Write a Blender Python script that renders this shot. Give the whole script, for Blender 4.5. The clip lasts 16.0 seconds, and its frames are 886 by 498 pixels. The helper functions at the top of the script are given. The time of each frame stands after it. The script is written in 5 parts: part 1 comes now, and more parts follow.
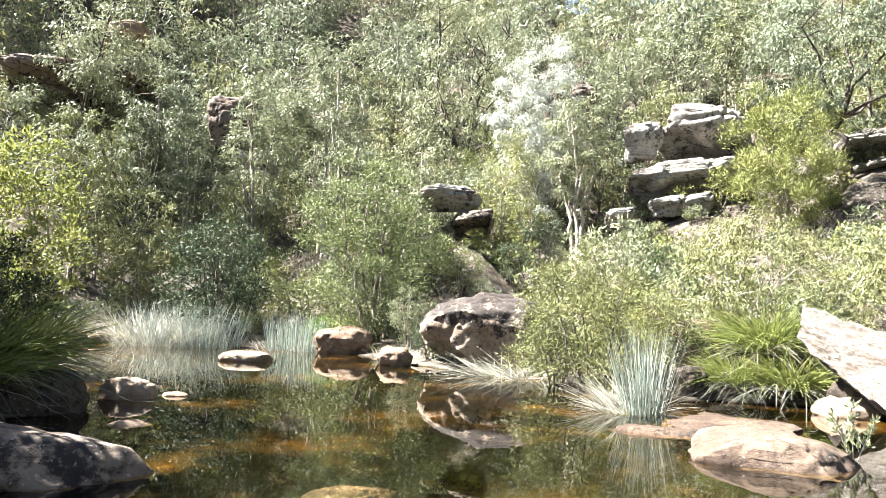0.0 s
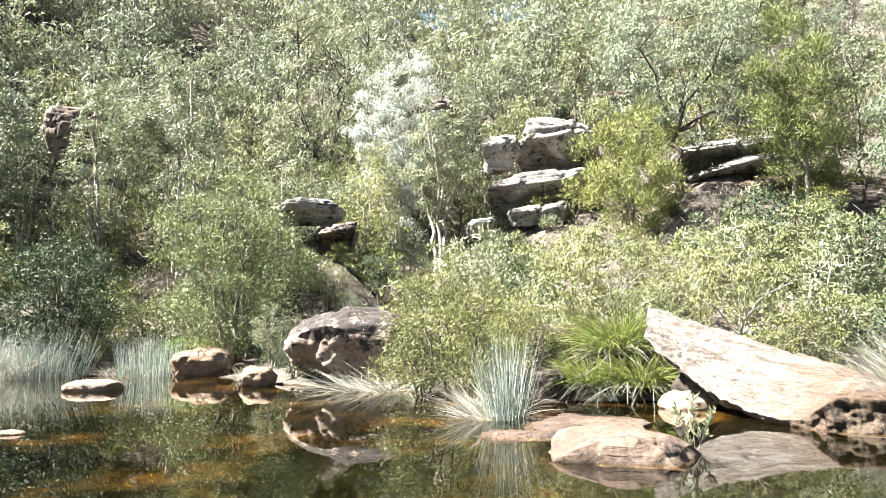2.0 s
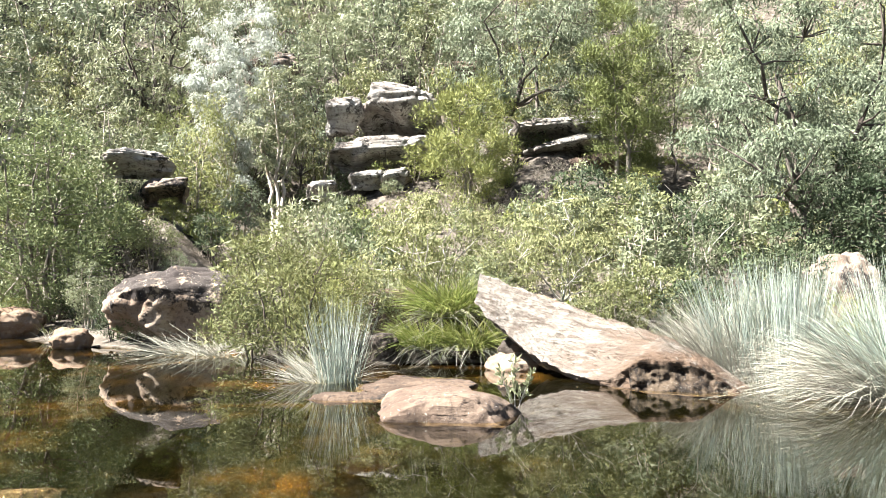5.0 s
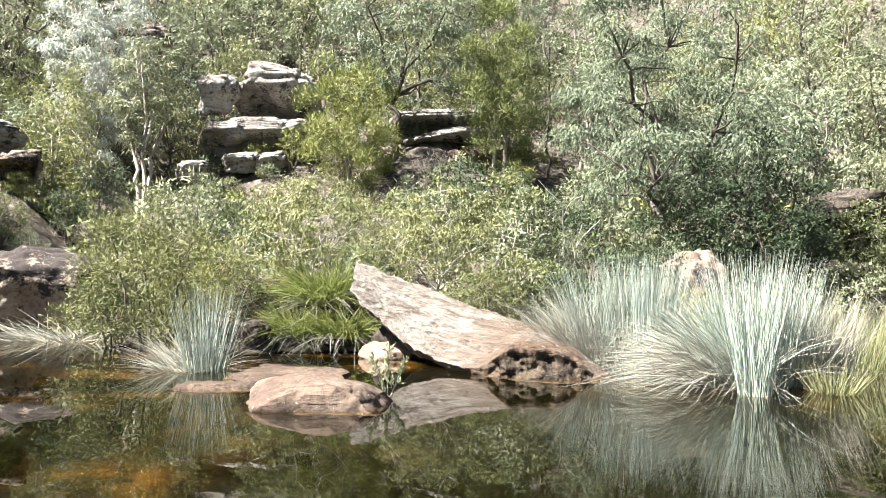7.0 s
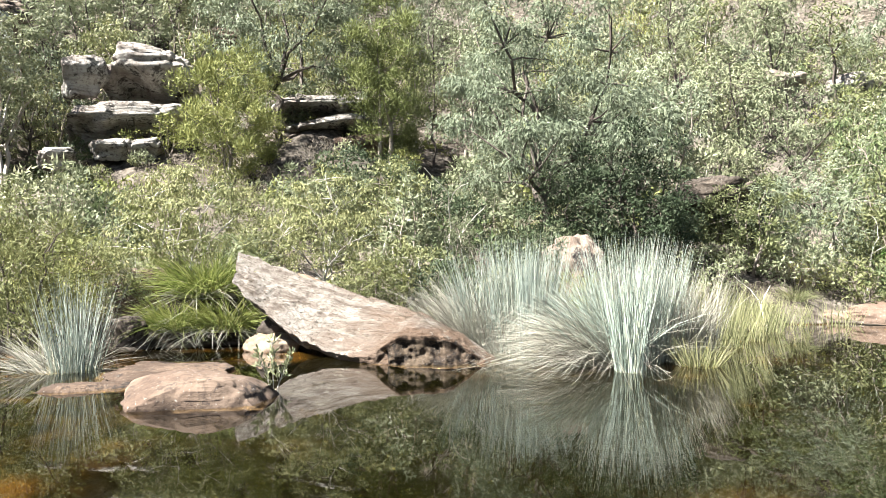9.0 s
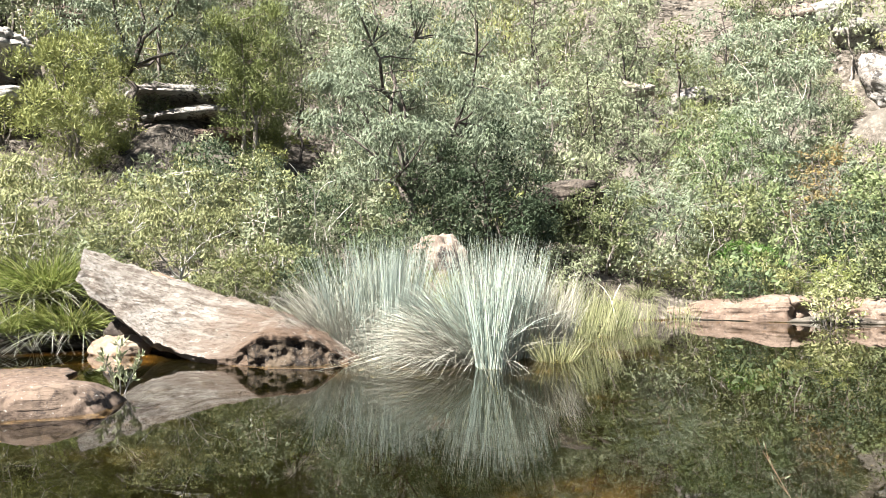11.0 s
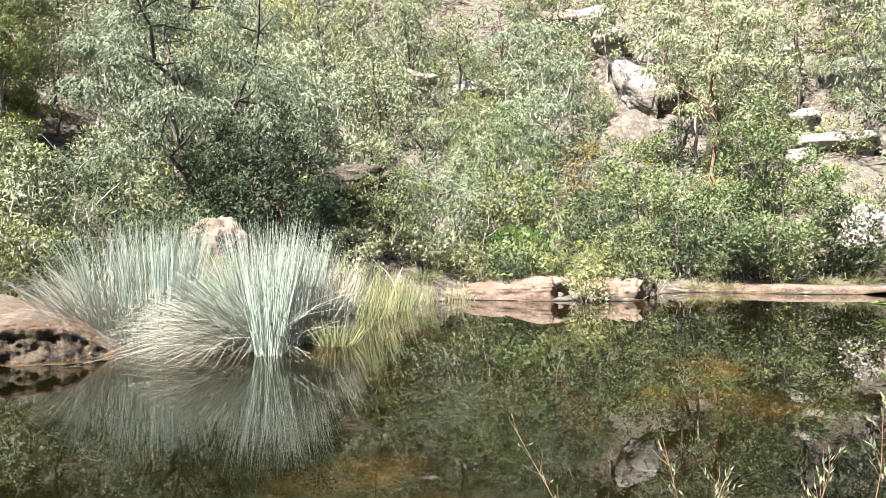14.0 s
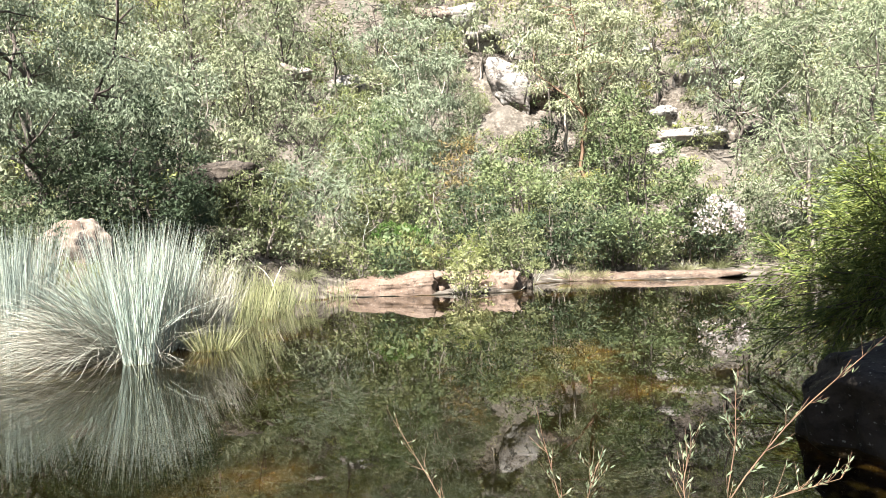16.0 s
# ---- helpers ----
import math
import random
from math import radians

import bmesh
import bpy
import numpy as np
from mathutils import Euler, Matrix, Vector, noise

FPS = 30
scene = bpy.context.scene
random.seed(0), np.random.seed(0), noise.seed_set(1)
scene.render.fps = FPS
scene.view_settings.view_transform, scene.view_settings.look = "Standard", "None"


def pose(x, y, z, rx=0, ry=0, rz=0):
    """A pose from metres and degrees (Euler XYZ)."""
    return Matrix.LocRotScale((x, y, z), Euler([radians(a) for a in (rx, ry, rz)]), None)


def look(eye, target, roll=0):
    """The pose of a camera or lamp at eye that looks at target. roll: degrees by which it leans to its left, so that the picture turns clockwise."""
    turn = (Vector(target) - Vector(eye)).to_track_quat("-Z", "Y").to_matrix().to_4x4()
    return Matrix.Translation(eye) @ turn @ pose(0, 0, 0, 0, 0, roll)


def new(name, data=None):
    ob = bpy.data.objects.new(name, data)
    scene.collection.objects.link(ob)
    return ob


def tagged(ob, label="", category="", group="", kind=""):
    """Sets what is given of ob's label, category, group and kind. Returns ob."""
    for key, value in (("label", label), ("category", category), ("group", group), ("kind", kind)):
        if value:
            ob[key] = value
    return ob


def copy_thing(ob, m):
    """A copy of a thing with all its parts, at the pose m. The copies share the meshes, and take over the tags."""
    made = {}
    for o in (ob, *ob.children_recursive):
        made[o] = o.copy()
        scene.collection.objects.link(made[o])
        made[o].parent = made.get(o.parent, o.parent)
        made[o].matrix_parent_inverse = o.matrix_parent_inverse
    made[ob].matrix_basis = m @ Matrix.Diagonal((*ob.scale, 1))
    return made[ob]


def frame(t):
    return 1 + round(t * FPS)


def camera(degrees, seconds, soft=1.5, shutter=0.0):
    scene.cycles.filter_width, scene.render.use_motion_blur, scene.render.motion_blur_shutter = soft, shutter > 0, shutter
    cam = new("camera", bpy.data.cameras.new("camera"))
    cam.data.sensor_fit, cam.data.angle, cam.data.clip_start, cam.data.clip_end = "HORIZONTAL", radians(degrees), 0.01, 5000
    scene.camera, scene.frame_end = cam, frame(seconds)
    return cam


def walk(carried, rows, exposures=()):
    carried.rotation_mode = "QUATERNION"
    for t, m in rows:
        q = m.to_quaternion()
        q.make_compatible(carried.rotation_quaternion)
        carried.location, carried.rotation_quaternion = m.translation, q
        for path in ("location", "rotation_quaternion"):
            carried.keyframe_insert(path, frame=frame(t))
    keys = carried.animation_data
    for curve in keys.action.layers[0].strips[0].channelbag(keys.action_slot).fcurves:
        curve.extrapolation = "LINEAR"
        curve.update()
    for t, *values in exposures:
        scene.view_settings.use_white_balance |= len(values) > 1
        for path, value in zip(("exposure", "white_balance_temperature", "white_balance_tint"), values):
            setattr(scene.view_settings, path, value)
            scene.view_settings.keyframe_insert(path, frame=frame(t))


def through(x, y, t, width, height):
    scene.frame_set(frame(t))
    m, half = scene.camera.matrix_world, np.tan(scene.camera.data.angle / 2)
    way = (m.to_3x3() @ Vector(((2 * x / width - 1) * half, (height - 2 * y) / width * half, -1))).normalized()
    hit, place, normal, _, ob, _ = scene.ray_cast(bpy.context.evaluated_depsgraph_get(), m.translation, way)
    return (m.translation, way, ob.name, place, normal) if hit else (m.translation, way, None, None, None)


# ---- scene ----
cam = camera(63.04, 16.0, soft=0.85)
PATH = [
    (0.0, pose(-0.135, -0.062, 1.585, 95.545, -1.848, 39.983)),
    (0.5, pose(-0.091, -0.020, 1.606, 95.716, -2.827, 33.822)),
    (1.0, pose(-0.111, -0.041, 1.614, 96.577, -0.404, 30.775)),
    (1.5, pose(-0.108, -0.038, 1.617, 96.556, -0.029, 30.555)),
    (2.0, pose(-0.100, -0.027, 1.613, 96.589, 0.853, 29.579)),
    (2.5, pose(-0.093, -0.008, 1.597, 96.241, 0.851, 27.964)),
    (3.0, pose(-0.067, -0.029, 1.605, 95.250, 1.417, 24.288)),
    (3.5, pose(-0.081, -0.027, 1.601, 94.610, 1.083, 21.855)),
    (3.7, pose(-0.079, -0.018, 1.607, 94.409, 0.876, 21.028)),
    (5.8, pose(-0.050, 0.012, 1.594, 93.260, -0.663, 14.129)),
    (6.0, pose(-0.053, 0.021, 1.601, 93.091, -0.865, 13.240)),
    (6.5, pose(-0.050, 0.025, 1.607, 92.980, -1.502, 9.831)),
    (7.0, pose(-0.045, 0.016, 1.600, 92.884, -1.113, 7.064)),
    (7.5, pose(-0.035, 0.021, 1.602, 92.544, -1.055, 4.867)),
    (8.0, pose(-0.038, 0.026, 1.606, 92.329, -1.306, 1.851)),
    (8.5, pose(-0.020, 0.038, 1.597, 92.211, -0.818, -0.390)),
    (8.7, pose(-0.027, 0.045, 1.593, 92.102, -0.304, -0.820)),
    (10.8, pose(0.046, 0.065, 1.606, 91.795, 0.050, -11.338)),
    (11.0, pose(0.043, 0.073, 1.601, 91.838, 0.109, -12.173)),
    (11.5, pose(0.044, 0.056, 1.601, 91.930, 0.348, -14.160)),
    (12.0, pose(0.054, 0.055, 1.593, 91.997, 0.349, -16.023)),
    (12.5, pose(0.082, 0.045, 1.593, 91.848, -0.419, -18.665)),
    (13.0, pose(0.093, 0.044, 1.597, 91.418, -0.286, -22.322)),
    (13.5, pose(0.111, 0.030, 1.604, 90.990, 0.139, -25.502)),
    (14.0, pose(0.130, 0.024, 1.614, 90.477, 0.329, -28.922)),
    (14.5, pose(0.141, 0.037, 1.611, 90.187, 0.290, -32.390)),
    (15.0, pose(0.147, 0.049, 1.612, 89.881, 0.329, -34.942)),
    (15.5, pose(0.151, 0.047, 1.611, 89.728, 0.267, -37.240)),
    (16.0, pose(0.151, 0.029, 1.627, 89.934, 1.936, -38.343)),
]
walk(cam, PATH, exposures=[(0.0, 3.62), (3.5, 3.36), (7.0, 3.07), (11.0, 2.89), (16.0, 2.86)])

# ---- light: clear sky, high sun from upstream ----
SUN_BEARING, SUN_HEIGHT = -118.0, 52.0
world = bpy.data.worlds.new("world")
scene.world = world
world.use_nodes = True
wn = world.node_tree
sky = wn.nodes.new("ShaderNodeTexSky")
sky.sky_type, sky.sun_disc = "NISHITA", False
sky.sun_elevation, sky.sun_rotation = radians(SUN_HEIGHT), radians(SUN_BEARING)
wn.links.new(sky.outputs[0], wn.nodes["Background"].inputs[0])
wn.nodes["Background"].inputs[1].default_value = 0.024
sun = new("sun", bpy.data.lights.new("sun", "SUN"))
sun.data.energy, sun.data.angle, sun.data.color = 5.0, radians(0.5), (1.0, 0.965, 0.91)
sb, sh = radians(SUN_BEARING), radians(SUN_HEIGHT)
sun_way = Vector((math.sin(sb) * math.cos(sh), math.cos(sb) * math.cos(sh), math.sin(sh)))
sun.matrix_world = look(sun_way * 60, (0, 0, 0))


# ---- numbers: noise and vectors ----
def lattice(i, j, k, seed):
    n = (i * 374761393 + j * 668265263 + k * 2147483647 + seed * 974711) & 0xFFFFFFFF
    n = ((n ^ (n >> 13)) * 1274126177) & 0xFFFFFFFF
    n = n ^ (n >> 16)
    return (n & 0xFFFF) / 32767.5 - 1.0


def vnoise(p, seed=0):
    """Smooth noise in -1..1 at the rows of p."""
    p = np.asarray(p, float)
    c = np.floor(p).astype(np.int64)
    f = p - c
    f = f * f * (3 - 2 * f)
    out = 0.0
    for a in (0, 1):
        for b in (0, 1):
            for d in (0, 1):
                w = (f[:, 0] if a else 1 - f[:, 0]) * (f[:, 1] if b else 1 - f[:, 1]) * (f[:, 2] if d else 1 - f[:, 2])
                out = out + w * lattice(c[:, 0] + a, c[:, 1] + b, c[:, 2] + d, seed)
    return out


def fbm(p, octaves=4, seed=0):
    p = np.asarray(p, float)
    return sum(vnoise(p * 2.03**o + 7.1 * o, seed + o) * 0.5**o for o in range(octaves))


def smooth(a, b, x):
    t = np.clip((x - a) / (b - a), 0, 1)
    return t * t * (3 - 2 * t)


def unit(v):
    v = np.asarray(v, float)
    return v / np.maximum(np.linalg.norm(v, axis=-1, keepdims=True), 1e-9)


def polar(bearing, r):
    """Plan position from a bearing (degrees, clockwise from +y) and a distance."""
    return r * math.sin(radians(bearing)), r * math.cos(radians(bearing))


# ---- materials ----
class Nodes:
    def __init__(self, name):
        self.mat = bpy.data.materials.new(name)
        self.mat.use_nodes = True
        self.tree = self.mat.node_tree
        self.bsdf = self.tree.nodes["Principled BSDF"]
        self.out = self.tree.nodes["Material Output"]

    def add(self, kind, **values):
        n = self.tree.nodes.new("ShaderNode" + kind)
        for key, value in values.items():
            n.inputs[key.replace("_", " ")].default_value = value
        return n

    def link(self, a, b):
        self.tree.links.new(a, b)

    def noise(self, vec, scale, detail=4.0, rough=0.55):
        n = self.add("TexNoise", Scale=scale, Detail=detail, Roughness=rough)
        self.link(vec, n.inputs["Vector"])
        return n.outputs[0]

    def ramp(self, fac, stops):
        n = self.add("ValToRGB")
        e = n.color_ramp.elements
        while len(e) < len(stops):
            e.new(0.5)
        for el, (pos, col) in zip(e, stops):
            el.position = pos
            el.color = (*col, 1) if len(col) == 3 else col
        self.link(fac, n.inputs[0])
        return n.outputs[0]

    def mix(self, fac, a, b, blend="MIX"):
        n = self.add("Mix")
        n.data_type, n.blend_type = "RGBA", blend
        for value, sock in ((fac, n.inputs[0]), (a, n.inputs[6]), (b, n.inputs[7])):
            if isinstance(value, (int, float)):
                sock.default_value = value
            elif isinstance(value, tuple):
                sock.default_value = (*value, 1)
            else:
                self.link(value, sock)
        return n.outputs[2]

    def bump(self, height, strength=0.5, distance=0.03, after=None):
        n = self.add("Bump", Strength=strength, Distance=distance)
        self.link(height, n.inputs["Height"])
        if after is not None:
            self.link(after, n.inputs["Normal"])
        return n.outputs[0]


def rock_material(name, pale, mid, dark, stain, stain_from=0.58, strata=0.0, size=1.0, rough=0.9, cap=None):
    """Weathered sandstone: two-tone body, dark lichen stains, grain, pits and bedding."""
    pale, mid, dark, stain = (tuple(0.64 * v for v in c) for c in (pale, mid, dark, stain))
    m = Nodes(name)
    pos = m.add("TexCoord").outputs["Object"]
    broad = m.noise(pos, 0.9 * size, 5)
    fine = m.noise(pos, 9 * size, 6, 0.65)
    grain = m.noise(pos, 70 * size, 3, 0.7)
    col = m.ramp(broad, [(0.42, mid), (0.57, pale)])
    col = m.mix(m.ramp(fine, [(0.48, (0, 0, 0)), (0.64, (0.75, 0.75, 0.75))]), col, dark)
    lay = m.add("Mapping")
    lay.inputs["Scale"].default_value = (0.6, 0.6, 5.0)
    m.link(pos, lay.inputs["Vector"])
    bands = m.noise(lay.outputs[0], 1.6 * size, 4)
    col = m.mix(m.ramp(bands, [(0.48, (0, 0, 0)), (0.7, (strata, strata, strata))]), col, dark)
    mask = m.noise(pos, 2.3 * size, 8, 0.75)
    if cap is not None:
        # lichen settles on the upper faces
        sep = m.add("SeparateXYZ")
        m.link(pos, sep.inputs[0])
        high = m.add("MapRange")
        m.link(sep.outputs[2], high.inputs[0])
        high.inputs[1].default_value, high.inputs[2].default_value = cap
        high.inputs[3].default_value, high.inputs[4].default_value = -0.08, 0.15
        more = m.add("Math")
        more.operation = "ADD"
        m.link(mask, more.inputs[0])
        m.link(high.outputs[0], more.inputs[1])
        mask = more.outputs[0]
    col = m.mix(m.ramp(mask, [(stain_from, (0, 0, 0)), (stain_from + 0.07, (0.9, 0.9, 0.9))]), col, stain)
    speck = m.noise(pos, 26 * size, 2, 0.5)
    col = m.mix(m.ramp(speck, [(0.66, (0, 0, 0)), (0.72, (0.5, 0.5, 0.5))]), col, (0.32, 0.31, 0.285))
    m.link(col, m.bsdf.inputs["Base Color"])
    m.bsdf.inputs["Roughness"].default_value = rough
    m.bsdf.inputs["Specular IOR Level"].default_value = 0.15
    b = m.bump(broad, 0.5, 0.12)
    b = m.bump(bands, 0.6 * max(strata, 0.25), 0.08, b)
    b = m.bump(fine, 0.7, 0.035, b)
    b = m.bump(grain, 0.5, 0.006, b)
    m.link(b, m.bsdf.inputs["Normal"])
    return m.mat


def leaf_material(name, cols, gloss=0.58, through=0.2, rich=0.97, deep=0.61):
    """Leaves: each leaf takes a shade of its own, each plant a slight tint."""
    m = Nodes(name)
    geo = m.add("NewGeometry")
    info = m.add("ObjectInfo")
    n = len(cols)
    mean = [sum(c[i] for c in cols) / n for i in range(3)]
    cols = [tuple(deep * (0.9 * a + 0.1 * b) for a, b in zip(c, mean)) for c in cols]
    col = m.ramp(geo.outputs["Random Per Island"], [(i / max(n - 1, 1), c) for i, c in enumerate(cols)])
    patch = m.noise(geo.outputs["Position"], 0.9, 3)
    col = m.mix(m.ramp(patch, [(0.35, (0, 0, 0)), (0.65, (1, 1, 1))]), m.mix(1.0, col, (0.82, 0.84, 0.85), "MULTIPLY"), m.mix(1.0, col, (1.12, 1.09, 1.10), "MULTIPLY"))
    hsv = m.add("HueSaturation")
    m.link(col, hsv.inputs["Color"])
    hsv.inputs["Saturation"].default_value = rich
    tone = m.add("MapRange")
    m.link(info.outputs["Random"], tone.inputs[0])
    tone.inputs[3].default_value, tone.inputs[4].default_value = 0.76, 1.24
    m.link(tone.outputs[0], hsv.inputs["Value"])
    hue = m.add("MapRange")
    m.link(info.outputs["Random"], hue.inputs[0])
    hue.inputs[3].default_value, hue.inputs[4].default_value = 0.515, 0.485
    m.link(hue.outputs[0], hsv.inputs["Hue"])
    m.link(hsv.outputs[0], m.bsdf.inputs["Base Color"])
    m.bsdf.inputs["Roughness"].default_value = gloss
    m.bsdf.inputs["Specular IOR Level"].default_value = 0.14
    tr = m.add("BsdfTranslucent")
    m.link(hsv.outputs[0], tr.inputs[0])
    mx = m.add("MixShader", Fac=through)
    m.link(m.bsdf.outputs[0], mx.inputs[1])
    m.link(tr.outputs[0], mx.inputs[2])
    m.link(mx.outputs[0], m.out.inputs[0])
    return m.mat


def bark_material(name, a, b, c, size=1.0):
    a, b, c = (tuple(0.7 * v for v in k) for k in (a, b, c))
    m = Nodes(name)
    pos = m.add("TexCoord").outputs["Object"]
    mp = m.add("Mapping")
    mp.inputs["Scale"].default_value = (6, 6, 0.9)
    m.link(pos, mp.inputs["Vector"])
    streak = m.noise(mp.outputs[0], 2.2 * size, 5, 0.6)
    patch = m.noise(pos, 1.4 * size, 4, 0.6)
    col = m.mix(m.ramp(streak, [(0.35, (0, 0, 0)), (0.65, (1, 1, 1))]), a, b)
    col = m.mix(m.ramp(patch, [(0.5, (0, 0, 0)), (0.62, (1, 1, 1))]), col, c)
    m.link(col, m.bsdf.inputs["Base Color"])
    m.bsdf.inputs["Roughness"].default_value = 0.85
    m.bsdf.inputs["Specular IOR Level"].default_value = 0.2
    m.link(m.bump(streak, 0.7, 0.03), m.bsdf.inputs["Normal"])
    return m.mat


ROCK_SLAB = rock_material("pale sandstone", (0.34, 0.275, 0.21), (0.21, 0.155, 0.112), (0.22, 0.14, 0.10), (0.13, 0.11, 0.09), 0.63, 0.55)
ROCK_BROWN = rock_material("brown sandstone", (0.29, 0.215, 0.155), (0.19, 0.13, 0.088), (0.22, 0.13, 0.08), (0.05, 0.045, 0.04), 0.60, 0.3)
ROCK_LICHEN = rock_material("lichened sandstone", (0.26, 0.21, 0.17), (0.18, 0.135, 0.105), (0.09, 0.065, 0.05), (0.022, 0.02, 0.022), 0.50, 0.3, 0.7)
ROCK_CAPPED = rock_material("lichen capped sandstone", (0.44, 0.36, 0.28), (0.29, 0.215, 0.16), (0.15, 0.10, 0.07), (0.016, 0.015, 0.017), 0.515, 0.3, 0.9, cap=(-0.1, 0.9))
# Near-black body tone, lowered to carry shade as well as the stone's own dark.
ROCK_DARK = rock_material("dark rock with shade in its colour", (0.10, 0.082, 0.066), (0.06, 0.049, 0.04), (0.025, 0.021, 0.018), (0.012, 0.011, 0.01), 0.55, 0.2)
ROCK_CLIFF = rock_material("weathered grey sandstone", (0.43, 0.41, 0.375), (0.29, 0.26, 0.23), (0.14, 0.115, 0.10), (0.04, 0.036, 0.034), 0.53, 0.85, 0.6)
ROCK_PINK = rock_material("pinkish sandstone", (0.185, 0.137, 0.104), (0.115, 0.08, 0.06), (0.065, 0.046, 0.036), (0.04, 0.034, 0.032), 0.57, 0.35)
ROCK_WET = rock_material("wet brown sandstone", (0.135, 0.096, 0.070), (0.075, 0.052, 0.038), (0.05, 0.034, 0.025), (0.03, 0.025, 0.022), 0.55, 0.5, 1.4)
ROCK_SHELF = rock_material("pale pinkish shelf sandstone", (0.225, 0.167, 0.13), (0.16, 0.114, 0.086), (0.10, 0.068, 0.05), (0.055, 0.045, 0.04), 0.60, 0.5)
ROCK_GREY = rock_material("grey brown sandstone", (0.32, 0.28, 0.24), (0.21, 0.175, 0.145), (0.11, 0.085, 0.068), (0.035, 0.031, 0.029), 0.56, 0.3)
# Brown pitted stone, its tone lowered further for the shade of the slab's hollow.
ROCK_HOLLOW = rock_material("shade darkened pitted sandstone", (0.10, 0.075, 0.052), (0.065, 0.047, 0.033), (0.03, 0.022, 0.016), (0.015, 0.012, 0.01), 0.48, 0.1, 2.0)



def slab_material():
    """Bleached sandstone with bedding that runs along its length, brown weathered streaks and pale chips."""
    m = Nodes("layered slab sandstone")
    pos = m.add("TexCoord").outputs["Object"]
    lay = m.add("Mapping")
    lay.inputs["Scale"].default_value = (0.42, 2.2, 2.2)
    m.link(pos, lay.inputs["Vector"])
    bands = m.noise(lay.outputs[0], 2.2, 7, 0.68)
    thin = m.noise(lay.outputs[0], 9.0, 5, 0.7)
    patch = m.noise(pos, 1.1, 6, 0.65)
    chips = m.noise(pos, 3.2, 7, 0.75)
    grain = m.noise(pos, 45, 4, 0.7)
    col = m.ramp(bands, [(0.34, (0.08, 0.065, 0.052)), (0.44, (0.15, 0.128, 0.108)), (0.54, (0.215, 0.195, 0.172)), (0.66, (0.255, 0.24, 0.215))])
    sep = m.add("SeparateXYZ")
    m.link(pos, sep.inputs[0])
    low = m.add("MapRange")
    m.link(sep.outputs[0], low.inputs[0])
    low.inputs[1].default_value, low.inputs[2].default_value = -1.7, 1.0
    brown = m.mix(m.ramp(patch, [(0.36, (0, 0, 0)), (0.5, (0.95, 0.95, 0.95))]), (0, 0, 0), low.outputs[0])
    col = m.mix(brown, col, (0.105, 0.07, 0.048))
    col = m.mix(m.ramp(thin, [(0.53, (0, 0, 0)), (0.64, (0.75, 0.75, 0.75))]), col, (0.066, 0.045, 0.033))
    col = m.mix(m.ramp(chips, [(0.58, (0, 0, 0)), (0.66, (0.8, 0.8, 0.8))]), col, (0.29, 0.272, 0.24))
    col = m.mix(m.ramp(grain, [(0.55, (0, 0, 0)), (0.72, (0.5, 0.5, 0.5))]), col, (0.08, 0.06, 0.046))
    m.link(col, m.bsdf.inputs["Base Color"])
    m.bsdf.inputs["Roughness"].default_value = 0.9
    m.bsdf.inputs["Specular IOR Level"].default_value = 0.15
    b = m.bump(bands, 1.0, 0.3)
    b = m.bump(thin, 1.0, 0.09, b)
    b = m.bump(chips, 0.5, 0.04, b)
    b = m.bump(grain, 0.5, 0.008, b)
    m.link(b, m.bsdf.inputs["Normal"])
    return m.mat


ROCK_LAYERED = slab_material()

LEAF_GUM = leaf_material("grey green gum leaves", [(0.134, 0.162, 0.082), (0.256, 0.290, 0.160), (0.365, 0.383, 0.246), (0.195, 0.232, 0.115)])
LEAF_BLUE = leaf_material("blue green gum leaves", [(0.135, 0.172, 0.095), (0.245, 0.290, 0.180), (0.350, 0.395, 0.275), (0.185, 0.222, 0.125)])
LEAF_SILVER = leaf_material("silver gum leaves", [(0.440, 0.480, 0.400), (0.620, 0.660, 0.580), (0.720, 0.740, 0.670), (0.300, 0.350, 0.230)], 0.58, 0.2, 1.0, 0.74)
LEAF_OLIVE = leaf_material("olive shrub leaves", [(0.097, 0.122, 0.046), (0.207, 0.232, 0.096), (0.317, 0.325, 0.151), (0.146, 0.168, 0.069)])
LEAF_YELLOW = leaf_material("yellow green leaves", [(0.165, 0.185, 0.045), (0.265, 0.285, 0.075), (0.340, 0.355, 0.115), (0.140, 0.170, 0.045)], 0.58, 0.2, 0.95, 0.66)
LEAF_OAK = leaf_material("bright she-oak needles", [(0.12, 0.14, 0.045), (0.20, 0.222, 0.074), (0.275, 0.292, 0.105), (0.10, 0.12, 0.04)], 0.58, 0.2, 1.0, 0.8)
LEAF_LEMON = leaf_material("lemon green leaves", [(0.26, 0.28, 0.06), (0.42, 0.43, 0.11), (0.52, 0.52, 0.18), (0.20, 0.23, 0.06)], 0.55, 0.3, 1.0, 0.66)
LEAF_WATTLE = leaf_material("light olive wattle leaves", [(0.115, 0.130, 0.045), (0.215, 0.235, 0.085), (0.310, 0.325, 0.135), (0.185, 0.175, 0.062)])
LEAF_ROSETTE = leaf_material("pale young leaves", [(0.30, 0.33, 0.16), (0.42, 0.45, 0.26), (0.52, 0.53, 0.36)])
LEAF_DARK = leaf_material("dark green leaves", [(0.036, 0.058, 0.026), (0.070, 0.100, 0.047), (0.130, 0.165, 0.090), (0.050, 0.072, 0.034)])
